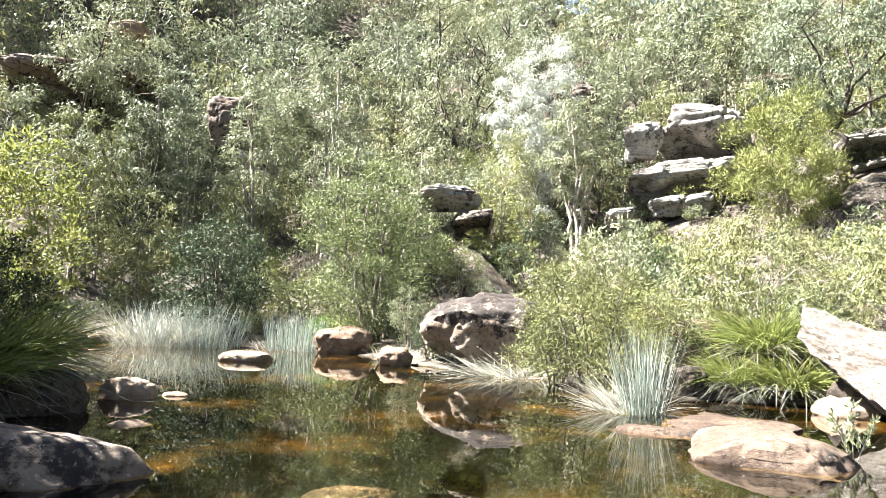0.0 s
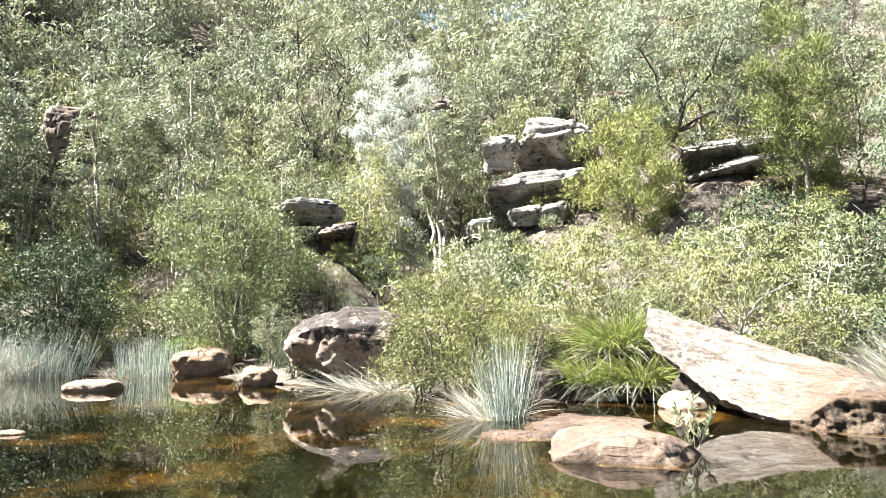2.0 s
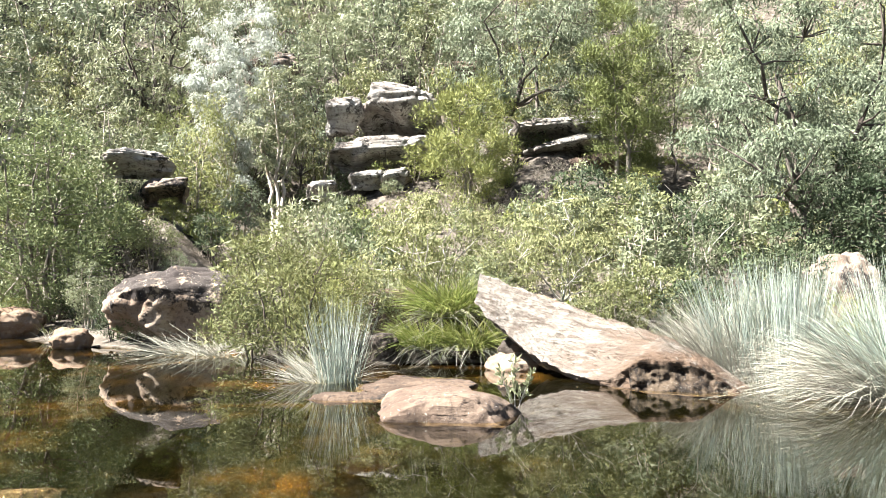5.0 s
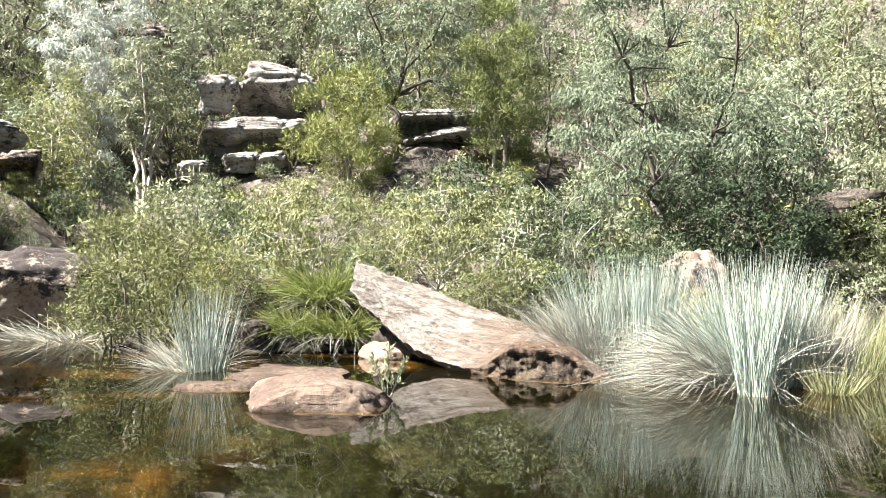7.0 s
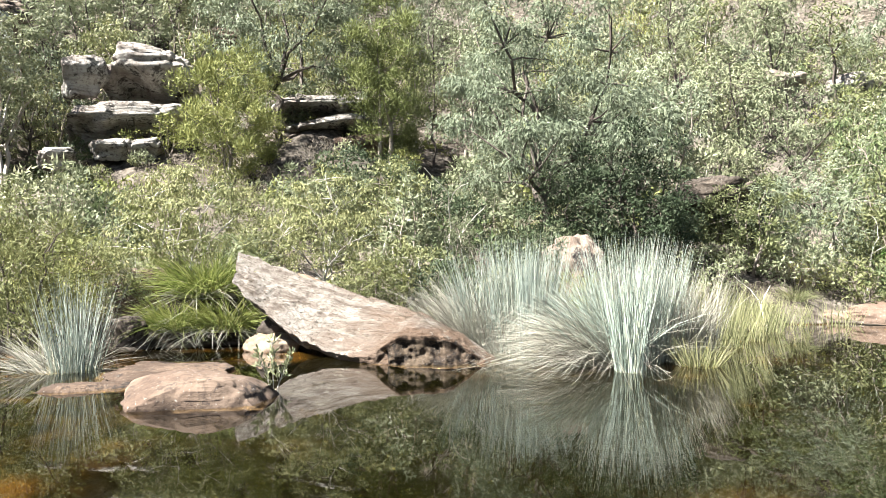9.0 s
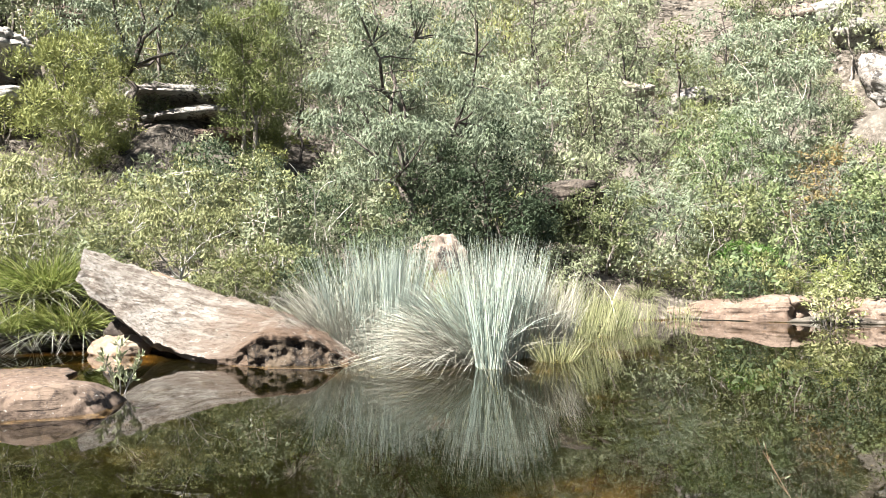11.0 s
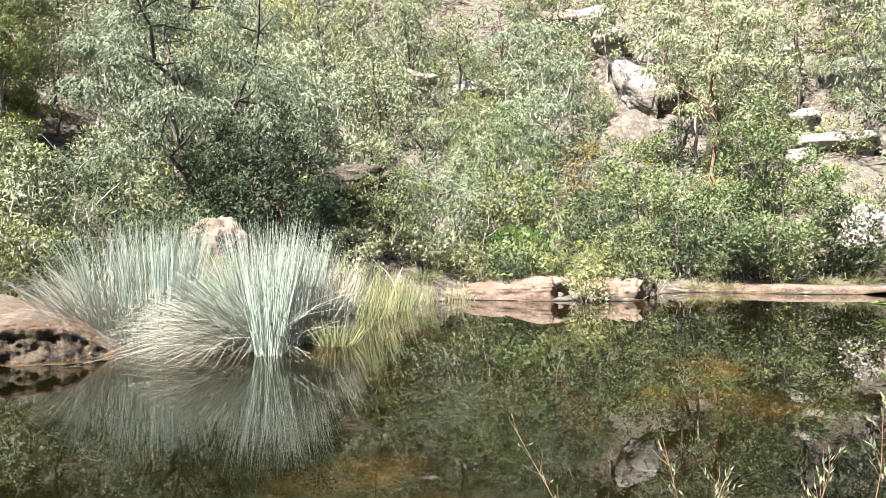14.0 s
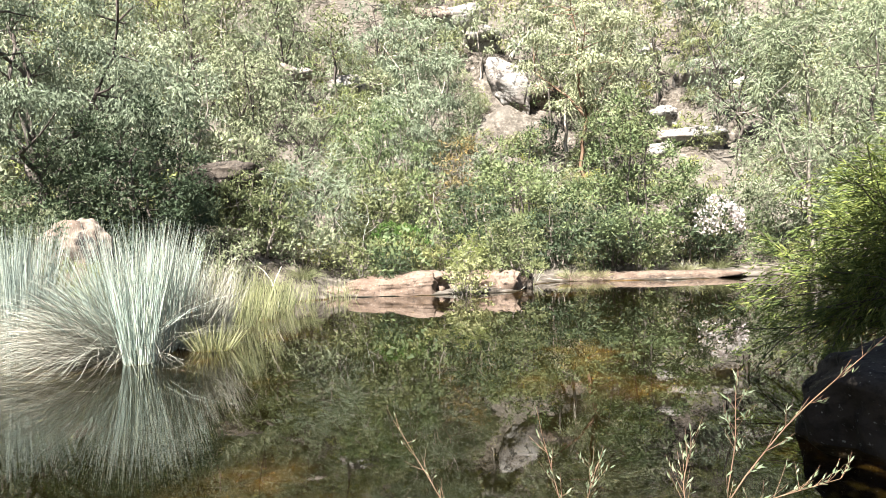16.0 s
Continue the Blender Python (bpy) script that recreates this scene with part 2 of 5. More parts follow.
LEAF_FRESH = leaf_material("fresh green leaves", [(0.095, 0.140, 0.055), (0.170, 0.220, 0.090), (0.250, 0.290, 0.130), (0.085, 0.122, 0.052)])
LEAF_NEEDLE = leaf_material("she-oak needles", [(0.165, 0.190, 0.060), (0.270, 0.295, 0.100), (0.360, 0.375, 0.145), (0.190, 0.215, 0.080)], 0.6)
LEAF_FEATHER = leaf_material("feathery light green needles", [(0.171, 0.220, 0.114), (0.256, 0.302, 0.174), (0.341, 0.383, 0.246), (0.207, 0.244, 0.142)], 0.6)
LEAF_GREY = leaf_material("dry grey twigs", [(0.20, 0.17, 0.13), (0.30, 0.26, 0.21), (0.38, 0.34, 0.28), (0.16, 0.14, 0.10)], 0.8, 0.1)
LEAF_RUST = leaf_material("rusty dying leaves", [(0.28, 0.17, 0.06), (0.36, 0.24, 0.10), (0.30, 0.24, 0.14), (0.2, 0.18, 0.07)], 0.7)
FLOWER = leaf_material("white blossom", [(0.60, 0.52, 0.48), (0.72, 0.67, 0.63), (0.42, 0.33, 0.29)], 0.7, 0.2)
RUSH_GREEN = leaf_material("blue green rush stems", [(0.140, 0.180, 0.150), (0.310, 0.375, 0.325), (0.430, 0.490, 0.430), (0.400, 0.420, 0.310)], 0.5, 0.15, 1.0, 0.8)
RUSH_DRY = leaf_material("bleached rush stems", [(0.190, 0.165, 0.125), (0.450, 0.440, 0.360), (0.540, 0.535, 0.440), (0.300, 0.300, 0.240)], 0.7, 0.15, 1.0, 0.55)
REED_YELLOW = leaf_material("yellow green reeds", [(0.24, 0.27, 0.08), (0.34, 0.35, 0.14), (0.40, 0.38, 0.20), (0.20, 0.24, 0.08)], 0.6, 0.25, 0.85, 0.58)
STRAP = leaf_material("green strap leaves", [(0.080, 0.105, 0.025), (0.170, 0.205, 0.050), (0.260, 0.285, 0.085), (0.340, 0.340, 0.150)], 0.4, 0.3, 1.0, 1.0)
FERN = leaf_material("bright fern fronds", [(0.090, 0.170, 0.030), (0.140, 0.250, 0.040), (0.200, 0.310, 0.070)], 0.6, 0.35)

BARK_DARK = bark_material("dark rough bark", (0.05, 0.04, 0.035), (0.11, 0.09, 0.075), (0.16, 0.14, 0.12))
BARK_PALE = bark_material("smooth pale gum bark", (0.42, 0.37, 0.31), (0.55, 0.5, 0.44), (0.26, 0.2, 0.15))
BARK_GREY = bark_material("grey shrub bark", (0.2, 0.17, 0.14), (0.34, 0.3, 0.26), (0.12, 0.1, 0.08))
BARK_WHITE = bark_material("bleached dead wood", (0.46, 0.43, 0.39), (0.60, 0.58, 0.54), (0.32, 0.29, 0.25))
BARK_RED = bark_material("reddish twig bark", (0.17, 0.10, 0.065), (0.26, 0.17, 0.11), (0.12, 0.08, 0.05))


def ground_material():
    """Leaf litter, sand and stony soil on the slope; amber sand with dark patches under the water, dimmed by depth for
    absorbed light.
    """
    m = Nodes("creek ground")
    pos = m.add("NewGeometry").outputs["Position"]
    broad = m.noise(pos, 0.35, 5)
    mid = m.noise(pos, 2.2, 5, 0.65)
    grain = m.noise(pos, 28, 4, 0.7)
    soil = m.ramp(mid, [(0.40, (0.03, 0.026, 0.021)), (0.52, (0.07, 0.06, 0.05)), (0.66, (0.16, 0.14, 0.122))])
    soil = m.mix(m.ramp(broad, [(0.45, (0, 0, 0)), (0.6, (0.6, 0.6, 0.6))]), soil, (0.09, 0.081, 0.07))
    soil = m.mix(m.ramp(grain, [(0.5, (0, 0, 0)), (0.7, (0.6, 0.6, 0.6))]), soil, (0.09, 0.075, 0.055))
    patch = m.noise(pos, 0.55, 6, 0.6)
    weed = m.noise(pos, 1.7, 6, 0.7)
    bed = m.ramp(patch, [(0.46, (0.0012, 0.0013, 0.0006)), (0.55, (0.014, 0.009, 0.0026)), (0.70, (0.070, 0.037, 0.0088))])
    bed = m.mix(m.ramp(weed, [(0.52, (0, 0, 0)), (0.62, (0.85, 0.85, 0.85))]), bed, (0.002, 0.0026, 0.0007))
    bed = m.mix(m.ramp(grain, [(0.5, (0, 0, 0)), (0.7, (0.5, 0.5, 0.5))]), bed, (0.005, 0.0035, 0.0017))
    sep = m.add("SeparateXYZ")
    m.link(pos, sep.inputs[0])
    # Bed colour goes near black with depth, for light the water absorbs.
    depth_dim = m.add("MapRange")
    m.link(sep.outputs[2], depth_dim.inputs[0])
    depth_dim.inputs[1].default_value, depth_dim.inputs[2].default_value = -0.9, -0.35
    bed = m.mix(depth_dim.outputs[0], (0.0022, 0.0024, 0.0009), bed)
    edge = m.add("MapRange")
    m.link(sep.outputs[2], edge.inputs[0])
    edge.inputs[1].default_value, edge.inputs[2].default_value = 0.0, 0.06
    col = m.mix(edge.outputs[0], bed, soil)
    m.link(col, m.bsdf.inputs["Base Color"])
    m.bsdf.inputs["Roughness"].default_value = 0.95
    m.bsdf.inputs["Specular IOR Level"].default_value = 0.0
    b = m.bump(mid, 0.6, 0.15)
    b = m.bump(grain, 0.6, 0.02, b)
    m.link(b, m.bsdf.inputs["Normal"])
    return m.mat


def water_material():
    m = Nodes("tannin creek water")
    m.bsdf.inputs["Base Color"].default_value = (0.78, 0.60, 0.26, 1)
    m.bsdf.inputs["Roughness"].default_value = 0.0
    m.bsdf.inputs["IOR"].default_value = 1.333
    m.bsdf.inputs["Transmission Weight"].default_value = 1.0
    pos = m.add("NewGeometry").outputs["Position"]
    slow = m.noise(pos, 0.9, 2, 0.5)
    fine = m.noise(pos, 5.0, 2, 0.5)
    b = m.bump(slow, 0.003, 0.03)
    b = m.bump(fine, 0.002, 0.006, b)
    m.link(b, m.bsdf.inputs["Normal"])
    return m.mat


GROUND, WATER = ground_material(), water_material()


# ---- mesh helpers ----
def quick_mesh(name, verts, faces, mat, is_smooth=False):
    """verts (n, 3); faces: list of index arrays (m, 3) or (m, 4)."""
    me = bpy.data.meshes.new(name)
    faces = [np.asarray(f, np.int32) for f in faces if len(f)]
    me.vertices.add(len(verts))
    me.vertices.foreach_set("co", np.asarray(verts, np.float32).ravel())
    loops = np.concatenate([f.ravel() for f in faces])
    counts = np.concatenate([np.full(len(f), f.shape[1], np.int32) for f in faces])
    me.loops.add(len(loops))
    me.loops.foreach_set("vertex_index", loops)
    me.polygons.add(len(counts))
    me.polygons.foreach_set("loop_start", np.r_[0, np.cumsum(counts)[:-1]].astype(np.int32))
    me.polygons.foreach_set("use_smooth", np.full(len(counts), is_smooth))
    me.update(calc_edges=True)
    me.validate()
    me.materials.append(mat)
    return me


def thing(name, place, label, category, group="", turn=0.0):
    ob = new(name)
    ob.empty_display_size = 0.2
    ob.matrix_basis = pose(*place, 0, 0, turn)
    return tagged(ob, label, category, group)


def part(name, mesh, parent, label=""):
    ob = new(name, mesh)
    ob.parent = parent
    return tagged(ob, label)


# ---- the lie of the land ----
SHORE = [(-96, 4.5), (-82, 9.0), (-73, 11.2), (-69.4, 12.4), (-67.6, 16), (-67.4, 26), (-67, 41), (-64.5, 40), (-61, 37),
         (-56.7, 34.5), (-50.8, 33.2), (-47, 31), (-44.5, 26), (-40, 23), (-35, 22), (-31.5, 19.4), (-28, 16.2), (-24, 15.9),
         (-20, 16.8), (-14, 16.8), (-9, 16.4), (-4, 15.6), (3, 15.2), (8, 14.6), (16, 14.4), (20, 16), (23, 20.0), (26, 24.6),
         (30, 26.0), (36, 25.2), (41, 25.4), (44.6, 25.6), (45.6, 29.6), (48.1, 31.8), (55, 31.5), (60.7, 32.7), (65.6, 33.9), (70, 31),
         (73, 20), (74, 13), (77, 9), (95, 4.6)]
SHORE_XY = np.array([polar(b, r) for b, r in SHORE])
# the pool's near edge lies just before the camera
NEAR = [(-96, 3.6), (-60, 2.6), (-20, 2.2), (20, 2.2), (60, 2.6), (95, 3.4)]

SHORE_XY = np.concatenate([SHORE_XY, np.array([polar(b, r) for b, r in NEAR[::-1]])])


def shore_distance(p):
    """Distance to the water's edge for plan points; negative over water."""
    p = np.asarray(p, float)[:, :2]
    best, inside = np.full(len(p), 1e9), np.zeros(len(p), bool)
    for a, b in zip(SHORE_XY, np.roll(SHORE_XY, -1, axis=0)):
        ab = b - a
        t = np.clip(((p - a) @ ab) / (ab @ ab + 1e-12), 0, 1)
        best = np.minimum(best, np.linalg.norm(p - (a + t[:, None] * ab), axis=1))
        cross = (a[1] > p[:, 1]) != (b[1] > p[:, 1])
        inside ^= cross & (p[:, 0] < (b[0] - a[0]) * (p[:, 1] - a[1]) / (b[1] - a[1] + 1e-12) + a[0])
    return np.where(inside, -best, best)


MOUNDS = []


def land(p):
    """Ground height at plan points."""
    p = np.asarray(p, float)[:, :2]
    p3 = np.c_[p, np.zeros(len(p))]
    d = shore_distance(p) + 0.25 * fbm(p3 * 0.9, 3, 5)
    x, y = p[:, 0], p[:, 1]
    side = smooth(0, 12, y + 0.25 * np.abs(x))
    up = np.maximum(d - 1.2, 0)
    hill = 0.20 * up + 0.009 * np.clip(up - 8, 0, 24) ** 2 + 0.60 * np.maximum(up - 32, 0)
    hill = hill * (1 + 0.45 * smooth(-0.45, -0.85, x / (np.hypot(x, y) + 1e-6)))
    hill = np.where(hill > 46, 46 + 18 * np.tanh((hill - 46) / 26), hill)
    rough = smooth(1, 8, d) * (0.55 * fbm(p3 / 7.0, 4, 11) + 0.16 * fbm(p3 / 1.6, 3, 17))
    steps = smooth(5, 14, d) * 0.55 * np.sin(hill * 2.1 + 2.0 * vnoise(p3 / 9.0, 23))
    bank = 0.04 + 0.28 * smooth(0, 1.6, d) + 0.03 * vnoise(p3 * 2.5, 29)
    out = bank + side * (hill + rough + 0.45 * steps) + (1 - side) * np.minimum(0.05 * up, 12)
    bed = -0.03 - 0.62 * (1 - np.exp(-np.maximum(-d, 0) / 2.4)) + smooth(0.3, 3, -d) * 0.26 * fbm(p3 / 2.2, 4, 31)
    shoal = np.exp(-((x - 9.5) ** 2 + (y - 8.0) ** 2) / 14) + 0.8 * np.exp(-((x + 6.0) ** 2 + (y - 8.0) ** 2) / 10)
    bed = np.where(d < 0, bed - 0.5 * smooth(-4.5, 0.5, x) * smooth(1.0, 3.0, -d) + 0.32 * np.minimum(shoal, 1) * smooth(0.5, 2, -d), bed)
    bed = np.minimum(bed, -0.03)
    if MOUNDS:
        share, total = 0.0, 0.0
        for cx, cy, cw, lift in MOUNDS:
            w = np.exp(-((x - cx) ** 2 + (y - cy) ** 2) / (2 * cw * cw))
            share, total = share + w * w * lift, total + w
        out = out + share / np.maximum(total, 0.25)
    return np.where(d > 0, out, bed + 0.07 * np.exp(np.minimum(d, 0) / 0.12))


def ground_at(x, y):
    return float(land([(x, y)])[0])


# ledges and outcrops on the slope: bearing, distance, middle height, width, height, depth, material, label
CLIFFS = [
    (-20.1, 48.0, 14.4, 6.0, 3.3, 4.2, ROCK_CLIFF, "big pale grey sandstone outcrop high on the slope", 0.45),
    (-24.9, 48.0, 14.0, 2.3, 1.6, 2.0, ROCK_CLIFF, "pale grey block beside the big outcrop", 0.15),
    (-21.9, 46.0, 11.0, 6.0, 1.9, 3.6, ROCK_CLIFF, "layered pale sandstone ledge with a dark overhang", 0.5),
    (-23.0, 45.0, 9.0, 2.3, 0.8, 2.2, ROCK_CLIFF, "broken layered sandstone step", 0.2),
    (-20.6, 45.0, 9.1, 2.0, 0.9, 2.0, ROCK_CLIFF, "broken layered sandstone step", 0.2),
    (-26.6, 43.0, 8.0, 1.8, 0.8, 1.6, ROCK_CLIFF, "low grey ledge half hidden by leaves", 0.2),
    (-39.9, 36.0, 7.9, 3.0, 0.8, 2.6, ROCK_CLIFF, "pale pinkish ledge with a shaded foot", 0.2),
    (-38.2, 35.0, 6.5, 2.0, 0.9, 2.0, ROCK_LICHEN, "grey slab below the pinkish ledge", 0.35),
    (-69.0, 62.0, 19.6, 8.0, 1.9, 5.0, ROCK_LICHEN, "dark overhanging sandstone ledge", 0.4),
    (-64.2, 62.0, 20.2, 5.0, 2.2, 4.0, ROCK_LICHEN, "dark overhanging sandstone block", 0.4),
    (-65.0, 66.5, 25.2, 3.6, 2.2, 3.0, ROCK_BROWN, "orange brown rock under a tall gum", 0.35),
    (-57.2, 58.0, 16.8, 3.4, 3.0, 3.0, ROCK_LICHEN, "dark boulder among the gums", 0.3),
    (-55.5, 57.0, 13.4, 3.0, 1.6, 2.6, ROCK_CLIFF, "pale rock on the slope", 0.2),
    (-8.1, 46.0, 12.6, 5.6, 1.5, 3.0, ROCK_CLIFF, "flat grey ledge behind the dark trunk", 0.4),
    (-7.4, 45.0, 11.0, 5.2, 1.2, 3.0, ROCK_CLIFF, "flat grey sandstone step on the slope", 0.35),
    (-5.0, 44.0, 9.5, 3.6, 1.1, 2.6, ROCK_PINK, "pinkish sandstone step on the slope", 0.25),
    # This ledge's dark stone carries the shade of the hollow.
    (21.4, 28.9, 4.2, 4.8, 2.0, 4.0, ROCK_DARK, "sandstone ledge over a deep hollow, toned dark for its shade", 0.4),
    (44.1, 63.0, 15.8, 3.6, 3.6, 3.0, ROCK_CLIFF, "steep pale slab of rock", 0.05),
    (46.6, 64.5, 14.8, 3.0, 2.2, 3.0, ROCK_LICHEN, "dark streaked rock beside the pale slab", 0.1),
    (57.7, 60.0, 9.7, 4.8, 1.5, 3.6, ROCK_CLIFF, "white rounded boulder on the slope", 0.15),
    (55.6, 62.0, 12.0, 2.4, 1.2, 2.2, ROCK_CLIFF, "pale boulder on the slope", 0.15),
    (55.4, 58.0, 8.3, 2.4, 1.6, 2.0, ROCK_CLIFF, "pale boulder on the slope", 0.15),
    (58.2, 68.0, 16.3, 4.4, 2.4, 3.0, ROCK_CLIFF, "pale boulder with dead branches", 0.15),
    (61.1, 66.0, 14.5, 3.2, 1.5, 2.2, ROCK_CLIFF, "pale boulder on the slope", 0.15),
    (54.0, 70.0, 19.0, 3.6, 2.0, 3.0, ROCK_CLIFF, "pale boulder on the slope", 0.15),
    (63.5, 61.0, 11.5, 2.6, 1.8, 2.0, ROCK_CLIFF, "pale boulder on the slope", 0.15),
    (26.9, 56.0, 15.4, 3.0, 1.3, 2.2, ROCK_GREY, "grey boulder on the slope", 0.2),
    (31.2, 57.0, 14.6, 2.8, 1.4, 2.2, ROCK_CLIFF, "grey boulder on the slope", 0.2),
    (38.2, 75.0, 25.4, 4.6, 2.4, 3.4, ROCK_LICHEN, "dark boulder high on the slope", 0.25),
    (40.6, 75.0, 25.2, 5.0, 2.6, 3.4, ROCK_CLIFF, "pale boulder high on the slope", 0.25),
    (42.2, 73.0, 22.8, 3.6, 2.0, 3.0, ROCK_CLIFF, "pale boulder high on the slope", 0.2),
    (-30.5, 60.0, 20.6, 4.2, 2.2, 3.0, ROCK_LICHEN, "dark boulder on the upper slope", 0.25),
    (-15.4, 62.0, 21.0, 5.0, 2.2, 3.4, ROCK_PINK, "pinkish boulder on the upper slope", 0.2),
]
# the soil lies against each outcrop's foot
lifts = []
for b, r, z, w, h, dp, _, _, cut in CLIFFS:
    x, y = polar(b, r)
    lifts.append((x, y, max(0.55 * w, 1.8), float(np.clip(z - (0.7 if cut > 0.3 else 0.45) * h - land([(x, y)])[0], -3.5, 4.0))))
MOUNDS = lifts


def build_ground():
    bearings = np.r_[np.arange(-100, 100.1, 0.6), np.arange(105, 256, 6)]
    radii = np.r_[0.01, np.geomspace(0.6, 4000, 200)]
    b, r = np.meshgrid(np.radians(bearings), radii)
    xy = np.c_[(r * np.sin(b)).ravel(), (r * np.cos(b)).ravel()]
    v = np.c_[xy, land(xy)]
    nb, nr = len(bearings), len(radii)
    i, j = np.meshgrid(np.arange(nr - 1), np.arange(nb), indexing="ij")
    a, c = i * nb + j, i * nb + (j + 1) % nb
    f = np.stack([a, a + nb, c + nb, c], -1).reshape(-1, 4)[:, ::-1]
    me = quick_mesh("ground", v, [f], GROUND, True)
    return tagged(new("ground", me), "stony soil with leaf litter sloping into an amber creek bed", "ground", kind="structure")


build_ground()


def build_water():
    xs, ys = np.linspace(-70, 44, 58), np.linspace(-6, 40, 24)
    x, y = np.meshgrid(xs, ys)
    v = np.c_[x.ravel(), y.ravel(), np.zeros(x.size)]
    w = len(xs)
    i, j = np.meshgrid(np.arange(len(ys) - 1), np.arange(w - 1), indexing="ij")
    q = i * w + j
    f = np.stack([q, q + 1, q + w + 1, q + w], -1).reshape(-1, 4)
    # only over and just beyond the pool
    mid = v[f].mean(1)
    f = f[shore_distance(mid) < 3.0]
    ob = new("water", quick_mesh("water", v, [f], WATER, True))
    ob.visible_shadow = False
    return tagged(ob, "still clear brown creek water over sand", "water", kind="structure")


build_water()


# ---- rocks ----
def ball(level=4):
    bm = bmesh.new()
    bmesh.ops.create_icosphere(bm, subdivisions=level, radius=1.0)
    v = np.array([p.co[:] for p in bm.verts])
    f = np.array([[q.index for q in p.verts] for p in bm.faces])
    bm.free()
    return v, f


BALL3, BALL4, BALL5 = ball(4), ball(5), ball(6)


def boulder_shape(size, seed, square=0.6, rough=0.16, strata=0.0, tilt=0.0, undercut=0.0, fine=False, peak=0.0, chips=7, overhang=0.0, joints=0):
    """A weathered block of the given size: rounded box, chipped by planes, worn by noise, with bedding and an undercut foot."""
    v, f = BALL5 if fine else BALL3 if max(size) < 0.8 else BALL4
    rng = np.random.default_rng(seed)
    p = np.sign(v) * np.abs(v) ** square
    for c in range(chips):
        n = unit(rng.normal(size=3) * (1, 1, 0.7))
        far = rng.uniform(0.78, 1.05) if c < 7 else rng.uniform(0.62, 0.95)
        over = np.maximum(p @ n - far, 0)
        p = p - over[:, None] * n * 0.85
    q = p * np.array(size) / max(size)
    k = 1.6
    amount = rough * (fbm(q * k + seed * 3.1, 4, seed) + 0.5 * np.abs(vnoise(q * 3.5 * k + 5, seed + 9)) - 0.25)
    p = p + unit(p) * amount[:, None]
    if strata:
        z = p[:, 2] * size[2] + 0.1 * size[2] * vnoise(p * 1.5, seed + 3)
        layer = vnoise(np.c_[z / 0.16, 0.25 * p[:, 0] + 3, 0.25 * p[:, 1]], seed + 4) + 0.6 * vnoise(np.c_[z / 0.07, 0.3 * p[:, 0], 0.3 * p[:, 1]], seed + 5)
        p[:, :2] *= (1 + strata * layer * smooth(1.0, 0.4, np.abs(p[:, 2])))[:, None]
    for _ in range(joints):
        # open cracks that part the block
        n = unit(rng.normal(size=3) * (1, 0.5, 0.35))
        off = np.abs(p @ n - rng.uniform(-0.6, 0.6) + 0.07 * vnoise(p * 3, seed + 7))
        p = p - unit(p) * (0.11 * np.exp(-((off / 0.035) ** 2)))[:, None]
    if undercut:
        p[:, :2] *= (1 - undercut * smooth(0.05, -0.4, p[:, 2]))[:, None]
    if overhang:
        # the lower front is hollowed out under a projecting top
        back = overhang * smooth(0.12, -0.1, p[:, 2] + 0.16 * vnoise(p * 2.2, seed + 6)) * smooth(0.25, -0.3, p[:, 1])
        p[:, 1] += back * (0.75 - np.minimum(p[:, 1], 0))
    if peak:
        p[:, 2] = np.where(p[:, 2] > 0, p[:, 2] * (1 - peak * np.abs(p[:, 0] + 0.15) ** 1.3), p[:, 2])
    p = p * np.array(size) * 0.5
    p[:, 2] += tilt * p[:, 0]
    return p, f


def rock(name, place, size, turn, mat, label, seed, sink=0.25, group="", category="rock", **shape):
    """One rock, standing with its foot sunk into what is under it."""
    p, f = boulder_shape(size, seed, **shape)
    me = quick_mesh(name, p, [f], mat, True)
    ob = new(name, me)
    x, y, z = place
    ob.matrix_basis = pose(x, y, z + size[2] * (0.5 - sink), 0, 0, turn)
    return tagged(ob, label, category, group)


# in and round the pool
rock("boulder", (-14.35, 19.5, -0.1), (4.9, 3.4, 2.85), 40, ROCK_CAPPED, "large brown boulder with black lichen cap at the water's edge", 5, 0.13, square=0.66, rough=0.17, fine=True, chips=9, undercut=-0.14, peak=0.2)
rock("boulder", (-23.5, 21.2, -0.1), (2.6, 2.0, 1.35), 44, ROCK_BROWN, "rounded pale brown boulder beside the large one", 5, 0.12, square=0.75)
rock("boulder", (-17.15, 17.75, -0.1), (1.15, 1.0, 0.85), 40, ROCK_BROWN, "small round brown boulder at the waterline", 8, 0.18, square=0.8)
rock("boulder", (-20.75, 14.35, -0.15), (1.75, 1.2, 0.56), 55, ROCK_SLAB, "pale rounded boulder in the shallows", 12, 0.12, square=0.8, rough=0.1)
rock("boulder", (-13.0, 6.5, -0.15), (1.0, 0.8, 0.6), 62, ROCK_SLAB, "pale rounded boulder standing in still water", 15, 0.16, square=0.8, rough=0.1)
rock("stone", (-12.75, 7.25, -0.1), (0.5, 0.3, 0.22), 40, ROCK_BROWN, "small brown stone touching the pale boulder", 16, 0.2, square=0.8)
rock("stone", (-9.95, 5.0, -0.1), (0.62, 0.4, 0.22), 60, ROCK_SLAB, "flat pale stone just breaking the water", 18, 0.3, square=0.8)
# Darker stone than the rock's own brown stands for its shaded, wet front.
rock("boulder", (-7.75, 2.35, -0.3), (3.0, 1.5, 0.86), 68, ROCK_LICHEN, "wedge of brown rock by the bank, toned dark for its wet shaded sides", 22, 0.1, square=0.4, rough=0.12, tilt=-0.16, fine=True, chips=14, overhang=0.8)
